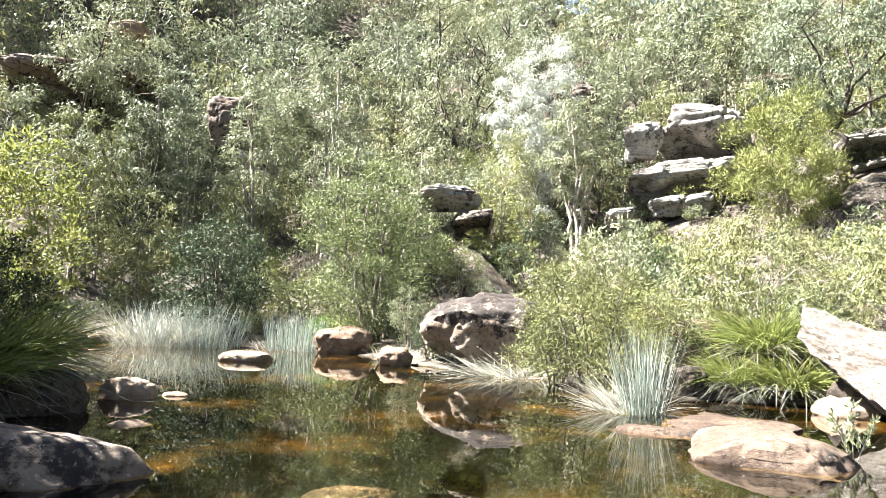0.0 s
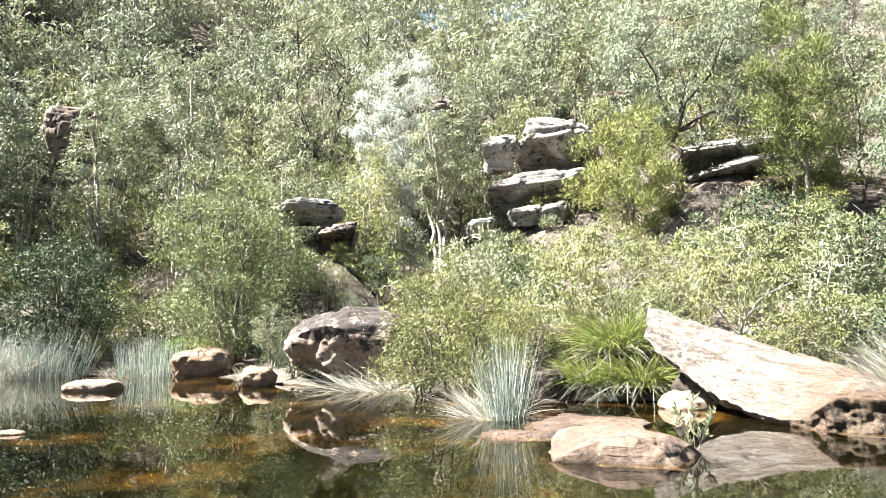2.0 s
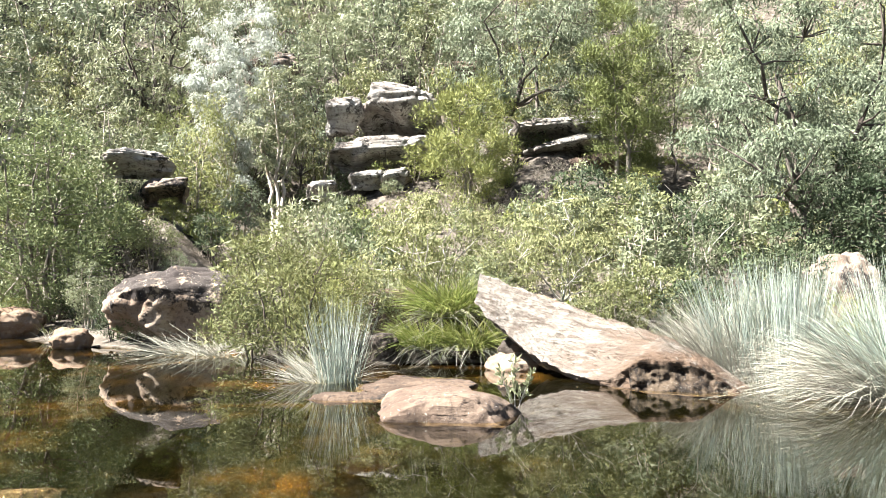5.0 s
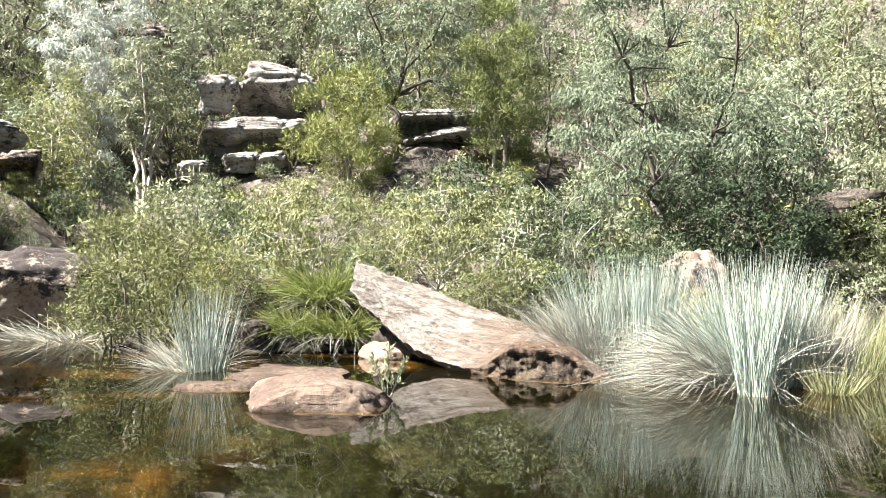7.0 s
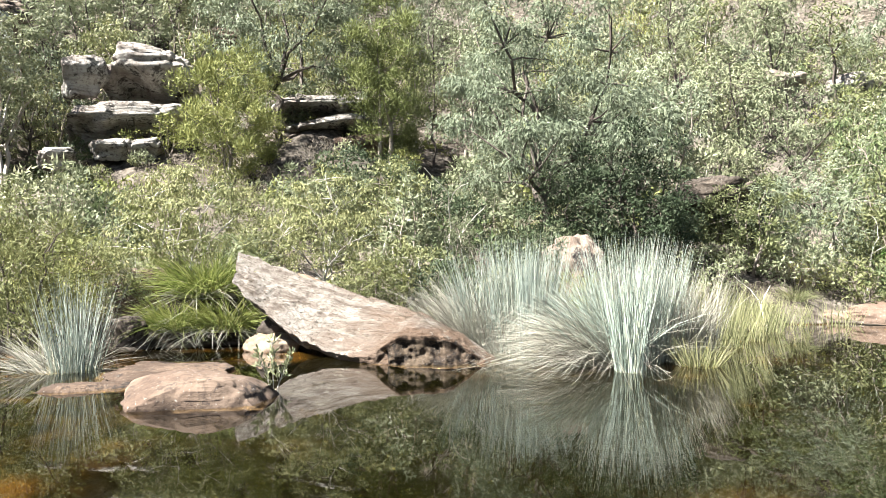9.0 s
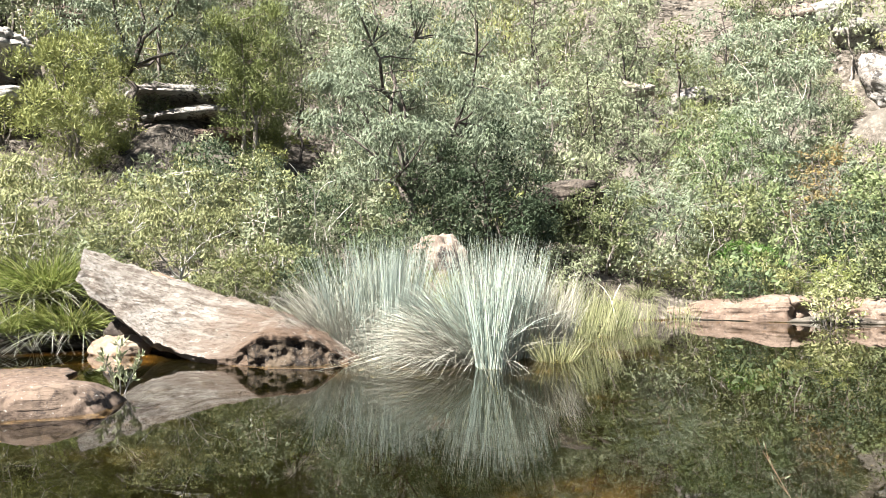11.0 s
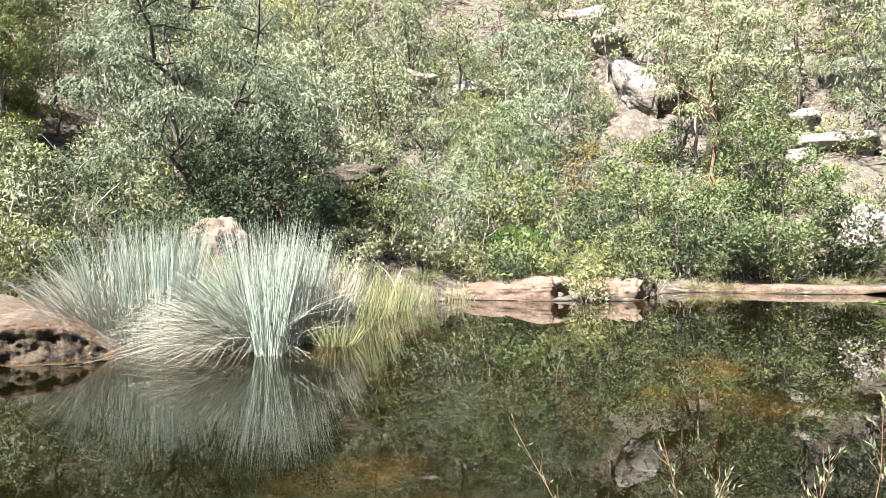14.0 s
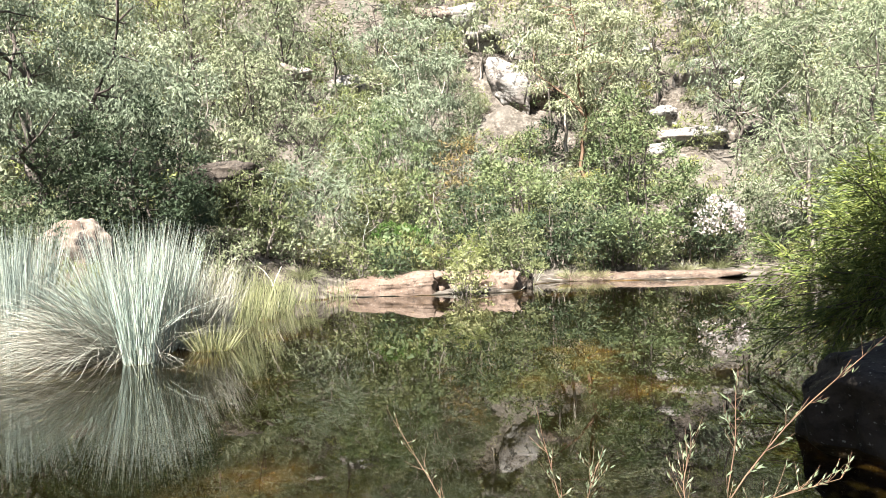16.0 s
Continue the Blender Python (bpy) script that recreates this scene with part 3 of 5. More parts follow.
rock("boulder", (-5.2, 4.75, -0.72), (0.9, 0.7, 0.6), 40, ROCK_HOLLOW, "dark rock lying just under the water", 24, 0.1, square=0.7)
rock("flat_rock", (-2.85, 9.5, -0.34), (2.15, 1.6, 0.72), 17, ROCK_PINK, "low pinkish brown sandstone rock in the shallows", 27, 0.05, square=0.42, rough=0.11, fine=True, peak=0.38, undercut=-0.04, chips=12)
rock("flat_rock", (-4.25, 12.35, -0.27), (2.2, 2.8, 0.36), 20, ROCK_WET, "flat wet sandstone ledge beside the rush clump", 29, 0.05, square=0.5, rough=0.26, chips=14, strata=0.06, fine=True, joints=4)
rock("flat_rock", (-4.75, 10.5, -0.2), (1.5, 0.7, 0.3), 12, ROCK_WET, "thin tongue of sandstone at water level", 33, 0.1, square=0.6, rough=0.2)
rock("boulder", (-3.2, 15.55, -0.2), (1.2, 0.8, 0.66), 10, ROCK_SLAB, "pale rounded boulder under the leaning slab", 35, 0.14, square=0.75)
rock("boulder", (-6.4, 16.0, -0.1), (0.95, 0.9, 0.95), 20, ROCK_DARK, "dark boulder below the shrubs", 38, 0.14, square=0.7)
rock("boulder", (-6.35, 17.6, 0.1), (1.9, 1.5, 1.9), 20, ROCK_PINK, "smooth pinkish rock behind the strap-leaf tussock", 41, 0.12, square=0.7)
rock("boulder", (4.0, 19.3, 0.75), (1.9, 1.8, 2.1), -10, ROCK_LICHEN, "round grey brown boulder rising behind the rushes", 44, 0.12, square=0.75)
rock("bank_rock", (15.7, 21.9, -0.35), (4.6, 3.2, 1.22), -35, ROCK_SHELF, "smooth pinkish rock shelf on the far bank", 47, 0.1, square=0.62, rough=0.2, fine=True, chips=9, tilt=0.05, joints=2, strata=0.012)
rock("bank_rock", (12.6, 23.9, -0.3), (4.8, 2.4, 0.95), -27, ROCK_SHELF, "long low pinkish rock shelf behind reeds", 52, 0.1, square=0.6, rough=0.2, fine=True, chips=9, joints=2, strata=0.012)
rock("bank_rock", (18.3, 20.0, -0.35), (2.4, 2.2, 1.22), -43, ROCK_SHELF, "smooth pinkish rock at the water's edge", 49, 0.1, square=0.66, rough=0.2, chips=9, fine=True, joints=1)
rock("bank_rock", (19.9, 20.2, -0.3), (1.0, 1.2, 1.1), -46, ROCK_DARK, "dark rock at the end of the shelf", 53, 0.1)
# The bank's shade is put into this rock's near-black colour.
rock("boulder", (7.2, 1.75, -0.5), (3.1, 2.5, 1.35), -60, ROCK_DARK, "near bank rock with its shade put into the dark colour", 56, 0.08, square=0.6, fine=True)
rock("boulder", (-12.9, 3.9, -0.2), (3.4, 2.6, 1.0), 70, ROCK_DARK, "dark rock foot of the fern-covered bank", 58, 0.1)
rock("flat_rock", (26.5, 19.6, -0.1), (9.0, 2.2, 0.5), -52, ROCK_PINK, "pale sandy rock beach along the far shore", 59, 0.1, square=0.5, rough=0.1)
for k, (x, y, w) in enumerate([(-35.5, 16.0, 2.6), (-37.5, 15.4, 2.0), (-33.5, 16.0, 2.4)]):
    rock("flat_rock", (x, y, -0.1), (w, 1.4, 0.7), 60, ROCK_BROWN, "low brown rock at the head of the pool", 60 + k, 0.2)


# the leaning slab
def leaning_slab():
    """A long sandstone slab: its upper face leans to the pool, its foot lies in the water and one end stands clear."""
    back = np.array([(-4.12, 16.45, 2.14), (-3.2, 16.3, 1.82), (-2.3, 16.1, 1.5), (-1.44, 15.9, 1.24), (-0.6, 15.5, 1.02), (0.18, 14.95, 0.78), (0.85, 14.4, 0.42), (1.42, 13.7, 0.0)])
    lip = np.array([(-3.97, 15.25, 1.46), (-3.25, 14.82, 0.86), (-2.5, 14.3, 0.40), (-1.75, 13.65, 0.16), (-1.05, 13.05, 0.10), (-0.42, 12.85, 0.56), (0.45, 12.95, 0.52), (1.12, 13.0, 0.05)])
    foot = np.array([(-3.8, 15.55, 1.18), (-2.95, 15.2, 0.52), (-2.2, 14.75, 0.06), (-1.45, 14.0, -0.15), (-0.85, 13.1, -0.2), (-0.25, 12.68, -0.3), (0.5, 12.62, -0.3), (1.2, 12.9, -0.3)])
    rear = np.array([(-3.85, 16.65, 1.75), (-2.95, 16.6, 1.4), (-2.1, 16.5, 1.0), (-1.2, 16.3, 0.6), (-0.4, 15.9, 0.2), (0.4, 15.4, -0.1), (1.1, 14.7, -0.3), (1.55, 13.8, -0.3)])
    n, k = 260, 60
    t = np.linspace(0, 1, n)
    knots = np.linspace(0, 1, 8)

    def along(pts):
        line = np.stack([np.interp(t, knots, pts[:, c]) for c in range(3)], 1)
        for _ in range(14):
            line[1:-1] = 0.25 * line[:-2] + 0.5 * line[1:-1] + 0.25 * line[2:]
        return line

    edges = [along(e) for e in (back, lip, foot, rear)]
    shares = [k, 40, 14, 12]
    ring = []
    for a, b, m in zip(edges, edges[1:] + edges[:1], shares):
        for s in np.arange(m) / m:
            ring.append(a * (1 - s) + b * s)
    ring = np.stack(ring, 1)
    centre = ring.mean(1, keepdims=True)
    m = ring.shape[1]
    v = ring.reshape(-1, 3)
    u = np.repeat(t, m)
    s = np.tile(np.arange(m), n)
    top = (s < k)
    front = (s >= k) & (s < k + 40)
    out = unit(v - np.repeat(centre[:, 0], m, axis=0))
    relief = 0.085 * fbm(v * 1.5, 5, 71) + 0.05 * fbm(v * 6, 3, 72)
    run = np.c_[u * 5.0, s * 0.22, 0 * u]
    grooves = np.abs(vnoise(run + 0.6 * vnoise(v * 1.2, 81)[:, None], 78)) + 0.5 * np.abs(vnoise(run * 2.3, 79))
    relief = relief - np.where(top, 0.13 * (0.6 - grooves).clip(0, 1) ** 2 * 2.0, 0)
    relief = relief - 0.05 * smooth(0.45, 0.75, vnoise(v * 3.3, 82)) * top
    # bedding shows on the upper face as long shallow steps
    across = (s / k)
    steps = np.floor(across * 7 + 1.2 * vnoise(v * np.array([0.7, 0.7, 0.7]), 73)) * 0.045
    relief = relief + np.where(top, -steps * (0.5 + 0.5 * vnoise(v * 0.8, 74)), 0)
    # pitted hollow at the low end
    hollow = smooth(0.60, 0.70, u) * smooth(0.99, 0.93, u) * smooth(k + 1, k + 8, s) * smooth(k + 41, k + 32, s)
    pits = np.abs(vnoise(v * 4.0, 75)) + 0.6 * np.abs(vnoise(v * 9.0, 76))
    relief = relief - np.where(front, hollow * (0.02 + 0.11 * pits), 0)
    v = v + out * relief[:, None]
    # soften the lip
    g = v.reshape(n, m, 3)
    for _ in range(2):
        g = 0.25 * np.roll(g, 1, 1) + 0.5 * g + 0.25 * np.roll(g, -1, 1)
    v = g.reshape(-1, 3)
    i, j = np.meshgrid(np.arange(n - 1), np.arange(m), indexing="ij")
    a, b = i * m + j, i * m + (j + 1) % m
    f = np.stack([a, b, b + m, a + m], -1).reshape(-1, 4)
    ends = []
    for row, flip in ((0, False), (n - 1, True)):
        rim = v[row * m:(row + 1) * m]
        mid = rim.mean(0)
        inner = mid + (rim - mid) * 0.5 + 0.03 * fbm(rim * 3, 3, 77)[:, None]
        ends.append((inner, mid, row, flip))
    extra, tri, quad = [], [], []
    base = len(v)
    for inner, mid, row, flip in ends:
        o = base + len(extra)
        extra.extend(inner.tolist())
        extra.append(mid.tolist())
        for c in range(m):
            d = (c + 1) % m
            q = [row * m + c, o + c, o + d, row * m + d]
            w = [o + c, o + m, o + d]
            quad.append(q[::-1] if flip else q)
            tri.append(w[::-1] if flip else w)
    v = np.concatenate([v, np.array(extra)])
    origin = np.array([-1.0, 14.4, 0.0])
    swing = np.array(pose(0, 0, 0, 0, 0, -27).to_3x3())
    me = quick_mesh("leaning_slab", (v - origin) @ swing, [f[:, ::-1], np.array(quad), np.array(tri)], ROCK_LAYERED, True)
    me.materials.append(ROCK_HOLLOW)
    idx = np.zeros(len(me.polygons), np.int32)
    # faces deep in the hollow take the stone with shade in its tone
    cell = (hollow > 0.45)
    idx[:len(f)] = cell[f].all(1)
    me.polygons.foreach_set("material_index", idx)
    ob = new("leaning_slab", me)
    ob.matrix_basis = pose(*origin, 0, 0, -27)
    return tagged(ob, "long pale sandstone slab leaning into the water, pitted dark hollow at its foot", "rock")


leaning_slab()
# Added rock: its dark colour stands for the shade beneath the slab.
rock("boulder", (-2.5, 16.0, -0.1), (2.6, 1.1, 0.9), -14, ROCK_DARK, "added dark rock standing for the shade under the leaning slab", 86, 0.15)
rock("flat_rock", (-2.0, 16.35, 1.1), (1.7, 0.6, 0.32), -14, ROCK_SLAB, "thin pale sandstone flake lying along the back of the slab", 85, 0.2, square=0.5, tilt=-0.36)


for k, (b, r, z, w, h, dp, mat, label, cut) in enumerate(CLIFFS):
    x, y = polar(b, r + dp * 0.3)
    foot = max(min(ground_at(*polar(b, r - dp * 0.2)), z - h * 0.5), z - h * 0.9)
    tall = z + h * 0.5 - foot
    steep = label.startswith("steep")
    p, f = boulder_shape((w * 1.08, dp, tall * 1.1), 100 + k, square=0.4, rough=0.17, strata=0.08 if cut > 0.15 else 0.03, chips=8, joints=3 if w > 2.2 else 2, overhang=0.0 if steep else 2.0 if cut > 0.55 else 1.5 if cut > 0.3 else 0.35, undercut=0.1, tilt=-0.5 if steep else 0.05)
    ob = new("rock_outcrop", quick_mesh("rock_outcrop", p, [f], mat, True))
    ob.matrix_basis = pose(x, y, foot + tall * 0.47, 0, 0, -b + (k * 37) % 21 - 10)
    tagged(ob, label, "rock outcrop", "outcrops on the slope")


# ---- plants ----
def tubes(paths, sides=5):
    """Tapered tubes along paths of (points, radii)."""
    vs, fs, o = [], [], 0
    ang = np.linspace(0, 2 * np.pi, sides, endpoint=False)
    for pts, rad, *_ in paths:
        pts = np.asarray(pts, float)
        tang = unit(np.gradient(pts, axis=0))
        ref = np.where(np.abs(tang[:, 2:]) > 0.9, np.array([[1.0, 0, 0]]), np.array([[0, 0, 1.0]]))
        a = unit(np.cross(tang, ref))
        b = np.cross(tang, a)
        ring = pts[:, None] + np.asarray(rad)[:, None, None] * (np.cos(ang)[None, :, None] * a[:, None] + np.sin(ang)[None, :, None] * b[:, None])
        n = len(pts)
        vs.append(ring.reshape(-1, 3))
        i, j = np.meshgrid(np.arange(n - 1), np.arange(sides), indexing="ij")
        p, q = o + i * sides + j, o + i * sides + (j + 1) % sides
        fs.append(np.stack([p, q, q + sides, p + sides], -1).reshape(-1, 4))
        o += n * sides
    return np.concatenate(vs), np.concatenate(fs)


def branch(rng, start, way, length, radius, depth, cfg, paths, tips):
    n = 5
    pts, d = [np.array(start, float)], unit(way)
    for _ in range(n):
        d = unit(d + cfg["wig"] * rng.normal(size=3) + np.array([0, 0, cfg["up"]]))
        pts.append(pts[-1] + d * length / n)
    pts = np.array(pts)
    paths.append((pts, np.linspace(radius, radius * 0.55, n + 1), depth))
    if depth == 0:
        tips.append((pts[-1], d))
        if rng.uniform() < 0.35:
            tips.append((pts[-4], d))
        return
    kids = cfg["kids"]
    turn = rng.uniform(0, 2 * np.pi)
    for k in range(kids):
        s = rng.uniform(cfg["from"], 1.0) if k else 1.0
        at = pts[min(int(s * n), n)]
        side = unit(np.cross(d, [0.3, 0.2, 1.0]))
        other = np.cross(d, side)
        ang = turn + k * 2.4 + rng.uniform(-0.4, 0.4)
        w = unit(d + cfg["open"] * (np.cos(ang) * side + np.sin(ang) * other))
        branch(rng, at, w, length * rng.uniform(0.6, 0.85), radius * 0.55, depth - 1, cfg, paths, tips)


def leaves(rng, at, way, length, width, spread, single=False, face=None):
    """One leaf per row: a small pointed blade. face: the way that each blade's flat side leans to."""
    n = len(at)
    d = unit(way + spread * rng.normal(size=(n, 3)))
    towards = rng.normal(size=(n, 3)) * (0.6 if face is not None else 1.0)
    if face is not None:
        towards = towards + face
    side = unit(np.cross(d, towards))
    up = np.cross(d, side)
    ln = length * rng.uniform(0.65, 1.25, (n, 1))
    wd = width * rng.uniform(0.7, 1.2, (n, 1))
    if single:
        v = np.stack([at - side * wd * 0.5, at + side * wd * 0.5, at + d * ln], 1).reshape(-1, 3)
        return v, np.arange(3 * n).reshape(-1, 3)
    mid = at + d * ln * 0.45
    v = np.stack([at, mid + side * wd * 0.5 + up * wd * 0.12, at + d * ln, mid - side * wd * 0.5 + up * wd * 0.12], 1).reshape(-1, 3)
    return v, np.arange(4 * n).reshape(-1, 4)


# kinds: stems; base and belly of the crown as shares of the height; tuft: radius of a leaf tuft as a share of the width;
# gap: spacing of the tufts in radii; limbs; leaf ratio, hang and spread; dense: leaf cover of a tuft
KINDS = {
    "gum": dict(stems=1, base=0.30, belly=0.60, tuft=0.115, gap=1.75, inner=0.35, limbs=7, crook=0.035, ratio=0.34, hang=-0.8, spread=0.5, dense=1.0, flat=0.62, ragged=0.5),
    "spreading": dict(stems=1, base=0.20, belly=0.55, tuft=0.10, gap=1.7, inner=0.3, limbs=9, crook=0.04, ratio=0.32, hang=-0.9, spread=0.5, dense=1.05, flat=0.62, ragged=0.5),
    "slender": dict(stems=3, base=0.30, belly=0.64, tuft=0.13, gap=1.75, inner=0.2, limbs=3, crook=0.02, ratio=0.34, hang=-0.6, spread=0.6, dense=0.95, flat=0.75, ragged=0.5),
    "pole": dict(stems=1, base=0.52, belly=0.76, tuft=0.16, gap=1.6, inner=0.2, limbs=4, crook=0.018, ratio=0.36, hang=-0.5, spread=0.6, dense=0.9, flat=0.75, ragged=0.5),
    "shrub": dict(stems=5, base=0.05, belly=0.48, tuft=0.115, gap=1.6, inner=0.3, limbs=2, crook=0.02, ratio=0.40, hang=0.35, spread=0.7, dense=1.05, flat=0.72, ragged=0.45),
    "thicket": dict(stems=6, base=0.02, belly=0.36, tuft=0.115, gap=1.5, inner=0.4, limbs=2, crook=0.02, ratio=0.42, hang=0.25, spread=0.7, dense=1.2, flat=0.72, ragged=0.36),
    "needle": dict(stems=2, base=0.04, belly=0.42, tuft=0.125, gap=1.5, inner=0.4, limbs=3, crook=0.015, ratio=0.24, hang=0.6, spread=0.5, dense=1.0, flat=1.0, ragged=0.32),
    "weeping": dict(stems=2, base=0.08, belly=0.5, tuft=0.105, gap=1.5, inner=0.3, limbs=4, crook=0.02, ratio=0.2, hang=-0.5, spread=0.45, dense=0.9, flat=1.2, ragged=0.4),
    "twiggy": dict(stems=6, base=0.05, belly=0.5, tuft=0.15, gap=1.5, inner=0.2, limbs=3, crook=0.03, ratio=0.06, hang=0.6, spread=0.8, dense=0.45, flat=0.9, ragged=0.4),
}


COVER = 2.1


def curve(rng, a, b, rise, wobble, n=6):
    """A bent path from a to b that first climbs, then turns outward."""
    a, b = np.asarray(a, float), np.asarray(b, float)
    t = np.linspace(0, 1, n)[:, None]
    far = np.linalg.norm(b - a)
    knee = a + 0.45 * (b - a) + np.array([0, 0, rise * far]) + rng.normal(size=3) * wobble * far
    line = (1 - t) ** 2 * a + 2 * t * (1 - t) * knee + t * t * b
    line[1:-1] += rng.normal(size=(n - 2, 3)) * 0.25 * wobble * far
    return line


def plant_meshes(kind, seed, width, height, leaf, leaf_mat, bark_mat, trunk=None, single=False, amount=1.0, lean=(0, 0), twigs=0, ratio=None):
    """Wood and crown meshes of one plant, with its foot at the origin: limbs carry tufts of leaves that fill an uneven crown."""
    cfg = KINDS[kind]
    ratio = ratio or cfg["ratio"]
    rng = np.random.default_rng(seed)
    r0 = trunk or max(0.015 * height + 0.008, 0.014)
    base, belly = cfg["base"] * height, cfg["belly"] * height
    size = cfg["tuft"] * min(width, 1.5 * height)
    # tufts: spread through the crown, none too close to another
    way = unit(rng.normal(size=(700, 3)))
    share = (1 + cfg["ragged"] * vnoise(way * 1.6 + seed % 97, seed)) * rng.uniform(cfg["inner"] ** 2, 1.0, 700) ** 0.5
    share = np.minimum(share, 1.12)
    at = way * share[:, None]
    at = np.c_[at[:, :2] * (width / 2 - size * 0.7), np.where(at[:, 2] > 0, belly + at[:, 2] * (height - belly - size * 0.5), belly + at[:, 2] * (belly - base))]
    at[:, :2] += np.asarray(lean) * at[:, 2:]
    tufts = [at[0]]
    for p in at[1:]:
        q = np.array(tufts)
        if (((q - p) / (1, 1, cfg["flat"])) ** 2).sum(1).min() > (cfg["gap"] * size) ** 2:
            tufts.append(p)
    tufts = np.array(tufts)
    radius = size * rng.uniform(0.65, 1.3, len(tufts))
    # wood: stems, limbs to far tufts, a branch to each of the others
    stems = min(cfg["stems"], 2) if twigs > 1 else cfg["stems"]
    turn = rng.uniform(0, 6.28)
    feet = [np.array([math.cos(turn + 6.28 * s / stems), math.sin(turn + 6.28 * s / stems), 0]) * (0.0 if stems == 1 else 0.05 * width) for s in range(stems)]
    if stems == 1:
        own = np.zeros(len(tufts), int)
    else:
        own = np.array([int(((math.atan2(p[1], p[0]) - turn) % 6.283) / 6.283 * stems + 0.5) % stems for p in tufts])
    woods = []
    for s in range(stems):
        mine = np.nonzero(own == s)[0]
        if not len(mine):
            continue
        heart = tufts[mine].mean(0)
        fork = np.r_[heart[:2] * (0.15 if stems == 1 else 0.45), max(base * 1.05, 0.22 * height)]
        foot = feet[s] - np.array([0, 0, 0.2])
        stem = curve(rng, foot, fork, 0.05, 3 * cfg["crook"], 7)
        paths = [(stem, np.linspace(r0, r0 * 0.7, 7) * np.r_[1.4, np.ones(6)])]
        reach = [mine[int(np.argmax(tufts[mine][:, 2]))]]
        while len(reach) < min(cfg["limbs"] if twigs < 2 else 2, len(mine)):
            gap = np.linalg.norm(tufts[mine][:, None] - tufts[reach][None], axis=2).min(1)
            reach.append(mine[int(np.argmax(gap))])
        limbs = []
        for i in reach:
            line = curve(rng, fork, tufts[i], 0.12, 0.10, 8)
            limbs.append(line)
            paths.append((line, np.linspace(r0 * 0.55, r0 * 0.12, 8)))
        joints = np.concatenate([line[2:7] for line in limbs])
        for i in mine:
            if i in reach or twigs > 1:
                continue
            reachable = joints[np.argsort(((joints - tufts[i]) ** 2).sum(1) + 3.0 * np.maximum(joints[:, 2] - tufts[i][2], 0) ** 2)[0]]
            paths.append((curve(rng, reachable, tufts[i], 0.06, 0.10, 4), np.linspace(r0 * 0.2, r0 * 0.06, 4)))
        v, f = tubes([(p[::2], r[::2]) if twigs and len(p) == 8 else (p, r) for p, r in paths], 3 if twigs else 5)
        woods.append(quick_mesh("wood", v, [f], bark_mat, True))
    # leaves
    weight = radius**2 * rng.lognormal(0, 0.5, len(tufts))
    n = int(amount * cfg["dense"] * COVER * 0.75 * width * (height - base) / (0.5 * ratio * leaf * leaf))
    pick = rng.choice(len(tufts), n, p=weight / weight.sum())
    out = unit(rng.normal(size=(n, 3)) + np.array([0, 0, 0.35]))
    at = tufts[pick] + out * (radius[pick] * rng.uniform(0, 1, n) ** 0.6)[:, None] * np.array([1, 1, cfg["flat"]])
    at[:, 2] = np.abs(at[:, 2])
    centre = np.array([0, 0, belly])
    face = unit(out + 0.8 * unit(tufts[pick] - centre) + np.array([0, 0, 0.3]))
    way = unit(out * 0.6 + np.array([0, 0, cfg["hang"]]))
    v, f = leaves(rng, at, way, leaf, leaf * ratio, cfg["spread"], single, face)
    crown = quick_mesh("crown", v, [f], leaf_mat)
    return woods, crown


def plant(name, kind, bearing, r, top, width, leaf_mat, bark_mat, label, category, seed, group="", leaf=None, tall=None, **more):
    """One plant of its own shape, standing on the ground; top: the height of its tip above the water."""
    x, y = polar(bearing, r)
    z = ground_at(x, y)
    height = tall or max(top - z, 0.6)
    single = r > 21
    leaf = (leaf * 1.05 if leaf else 0.0058 * r) * (1.2 if kind in ("needle", "weeping") else 1.0)
    woods, crown = plant_meshes(kind, seed, width, height, leaf, leaf_mat, bark_mat, single=single, twigs=1 if r > 33 else 0, **more)
    ob = thing(name, (x, y, z), label, category, group)
    for wood in woods:
        part("trunk" if kind in ("gum", "spreading", "slender", "pole", "needle", "weeping") else "stem", wood, ob)
    part("crown", crown, ob)
    return ob


# single trees and shrubs that stand out: on the slope
SLOPE = "trees on the slope"
BANKSIDE = "shrubs on the banks"
plant("gum_tree", "gum", -67.3, 60, 27.0, 12.0, LEAF_GUM, BARK_DARK, "tall grey-green gum with a dark leaning trunk", "tree", 201, SLOPE, trunk=0.32, amount=0.8)
plant("gum_tree", "gum", -62.5, 50, 17.5, 7.0, LEAF_GUM, BARK_DARK, "grey-green gum below the dark ledge", "tree", 223, SLOPE, amount=0.9)
plant("gum_tree", "gum", -67.5, 46, 13.5, 6.0, LEAF_OLIVE, BARK_GREY, "olive gum below the dark ledge", "tree", 224, SLOPE, amount=0.9)
plant("gum_tree", "slender", -49.0, 46, 20.3, 7.4, LEAF_GUM, BARK_PALE, "slim pale-stemmed gum with light green leaves", "tree", 202, SLOPE, amount=0.9)
plant("gum_tree", "slender", -55.0, 47, 17.5, 6.0, LEAF_GUM, BARK_GREY, "slim grey-green gum on the slope", "tree", 203, SLOPE)
plant("gum_tree", "spreading", -33.4, 50, 22.4, 7.0, LEAF_SILVER, BARK_PALE, "silver-leaved gum shining white in the sun", "tree", 204, SLOPE, amount=1.4, trunk=0.11, leaf=0.22)
plant("gum_tree", "spreading", -38.8, 60, 30.5, 12.5, LEAF_GUM, BARK_DARK, "old gum with dark crooked limbs", "tree", 205, SLOPE, trunk=0.34, amount=0.55)
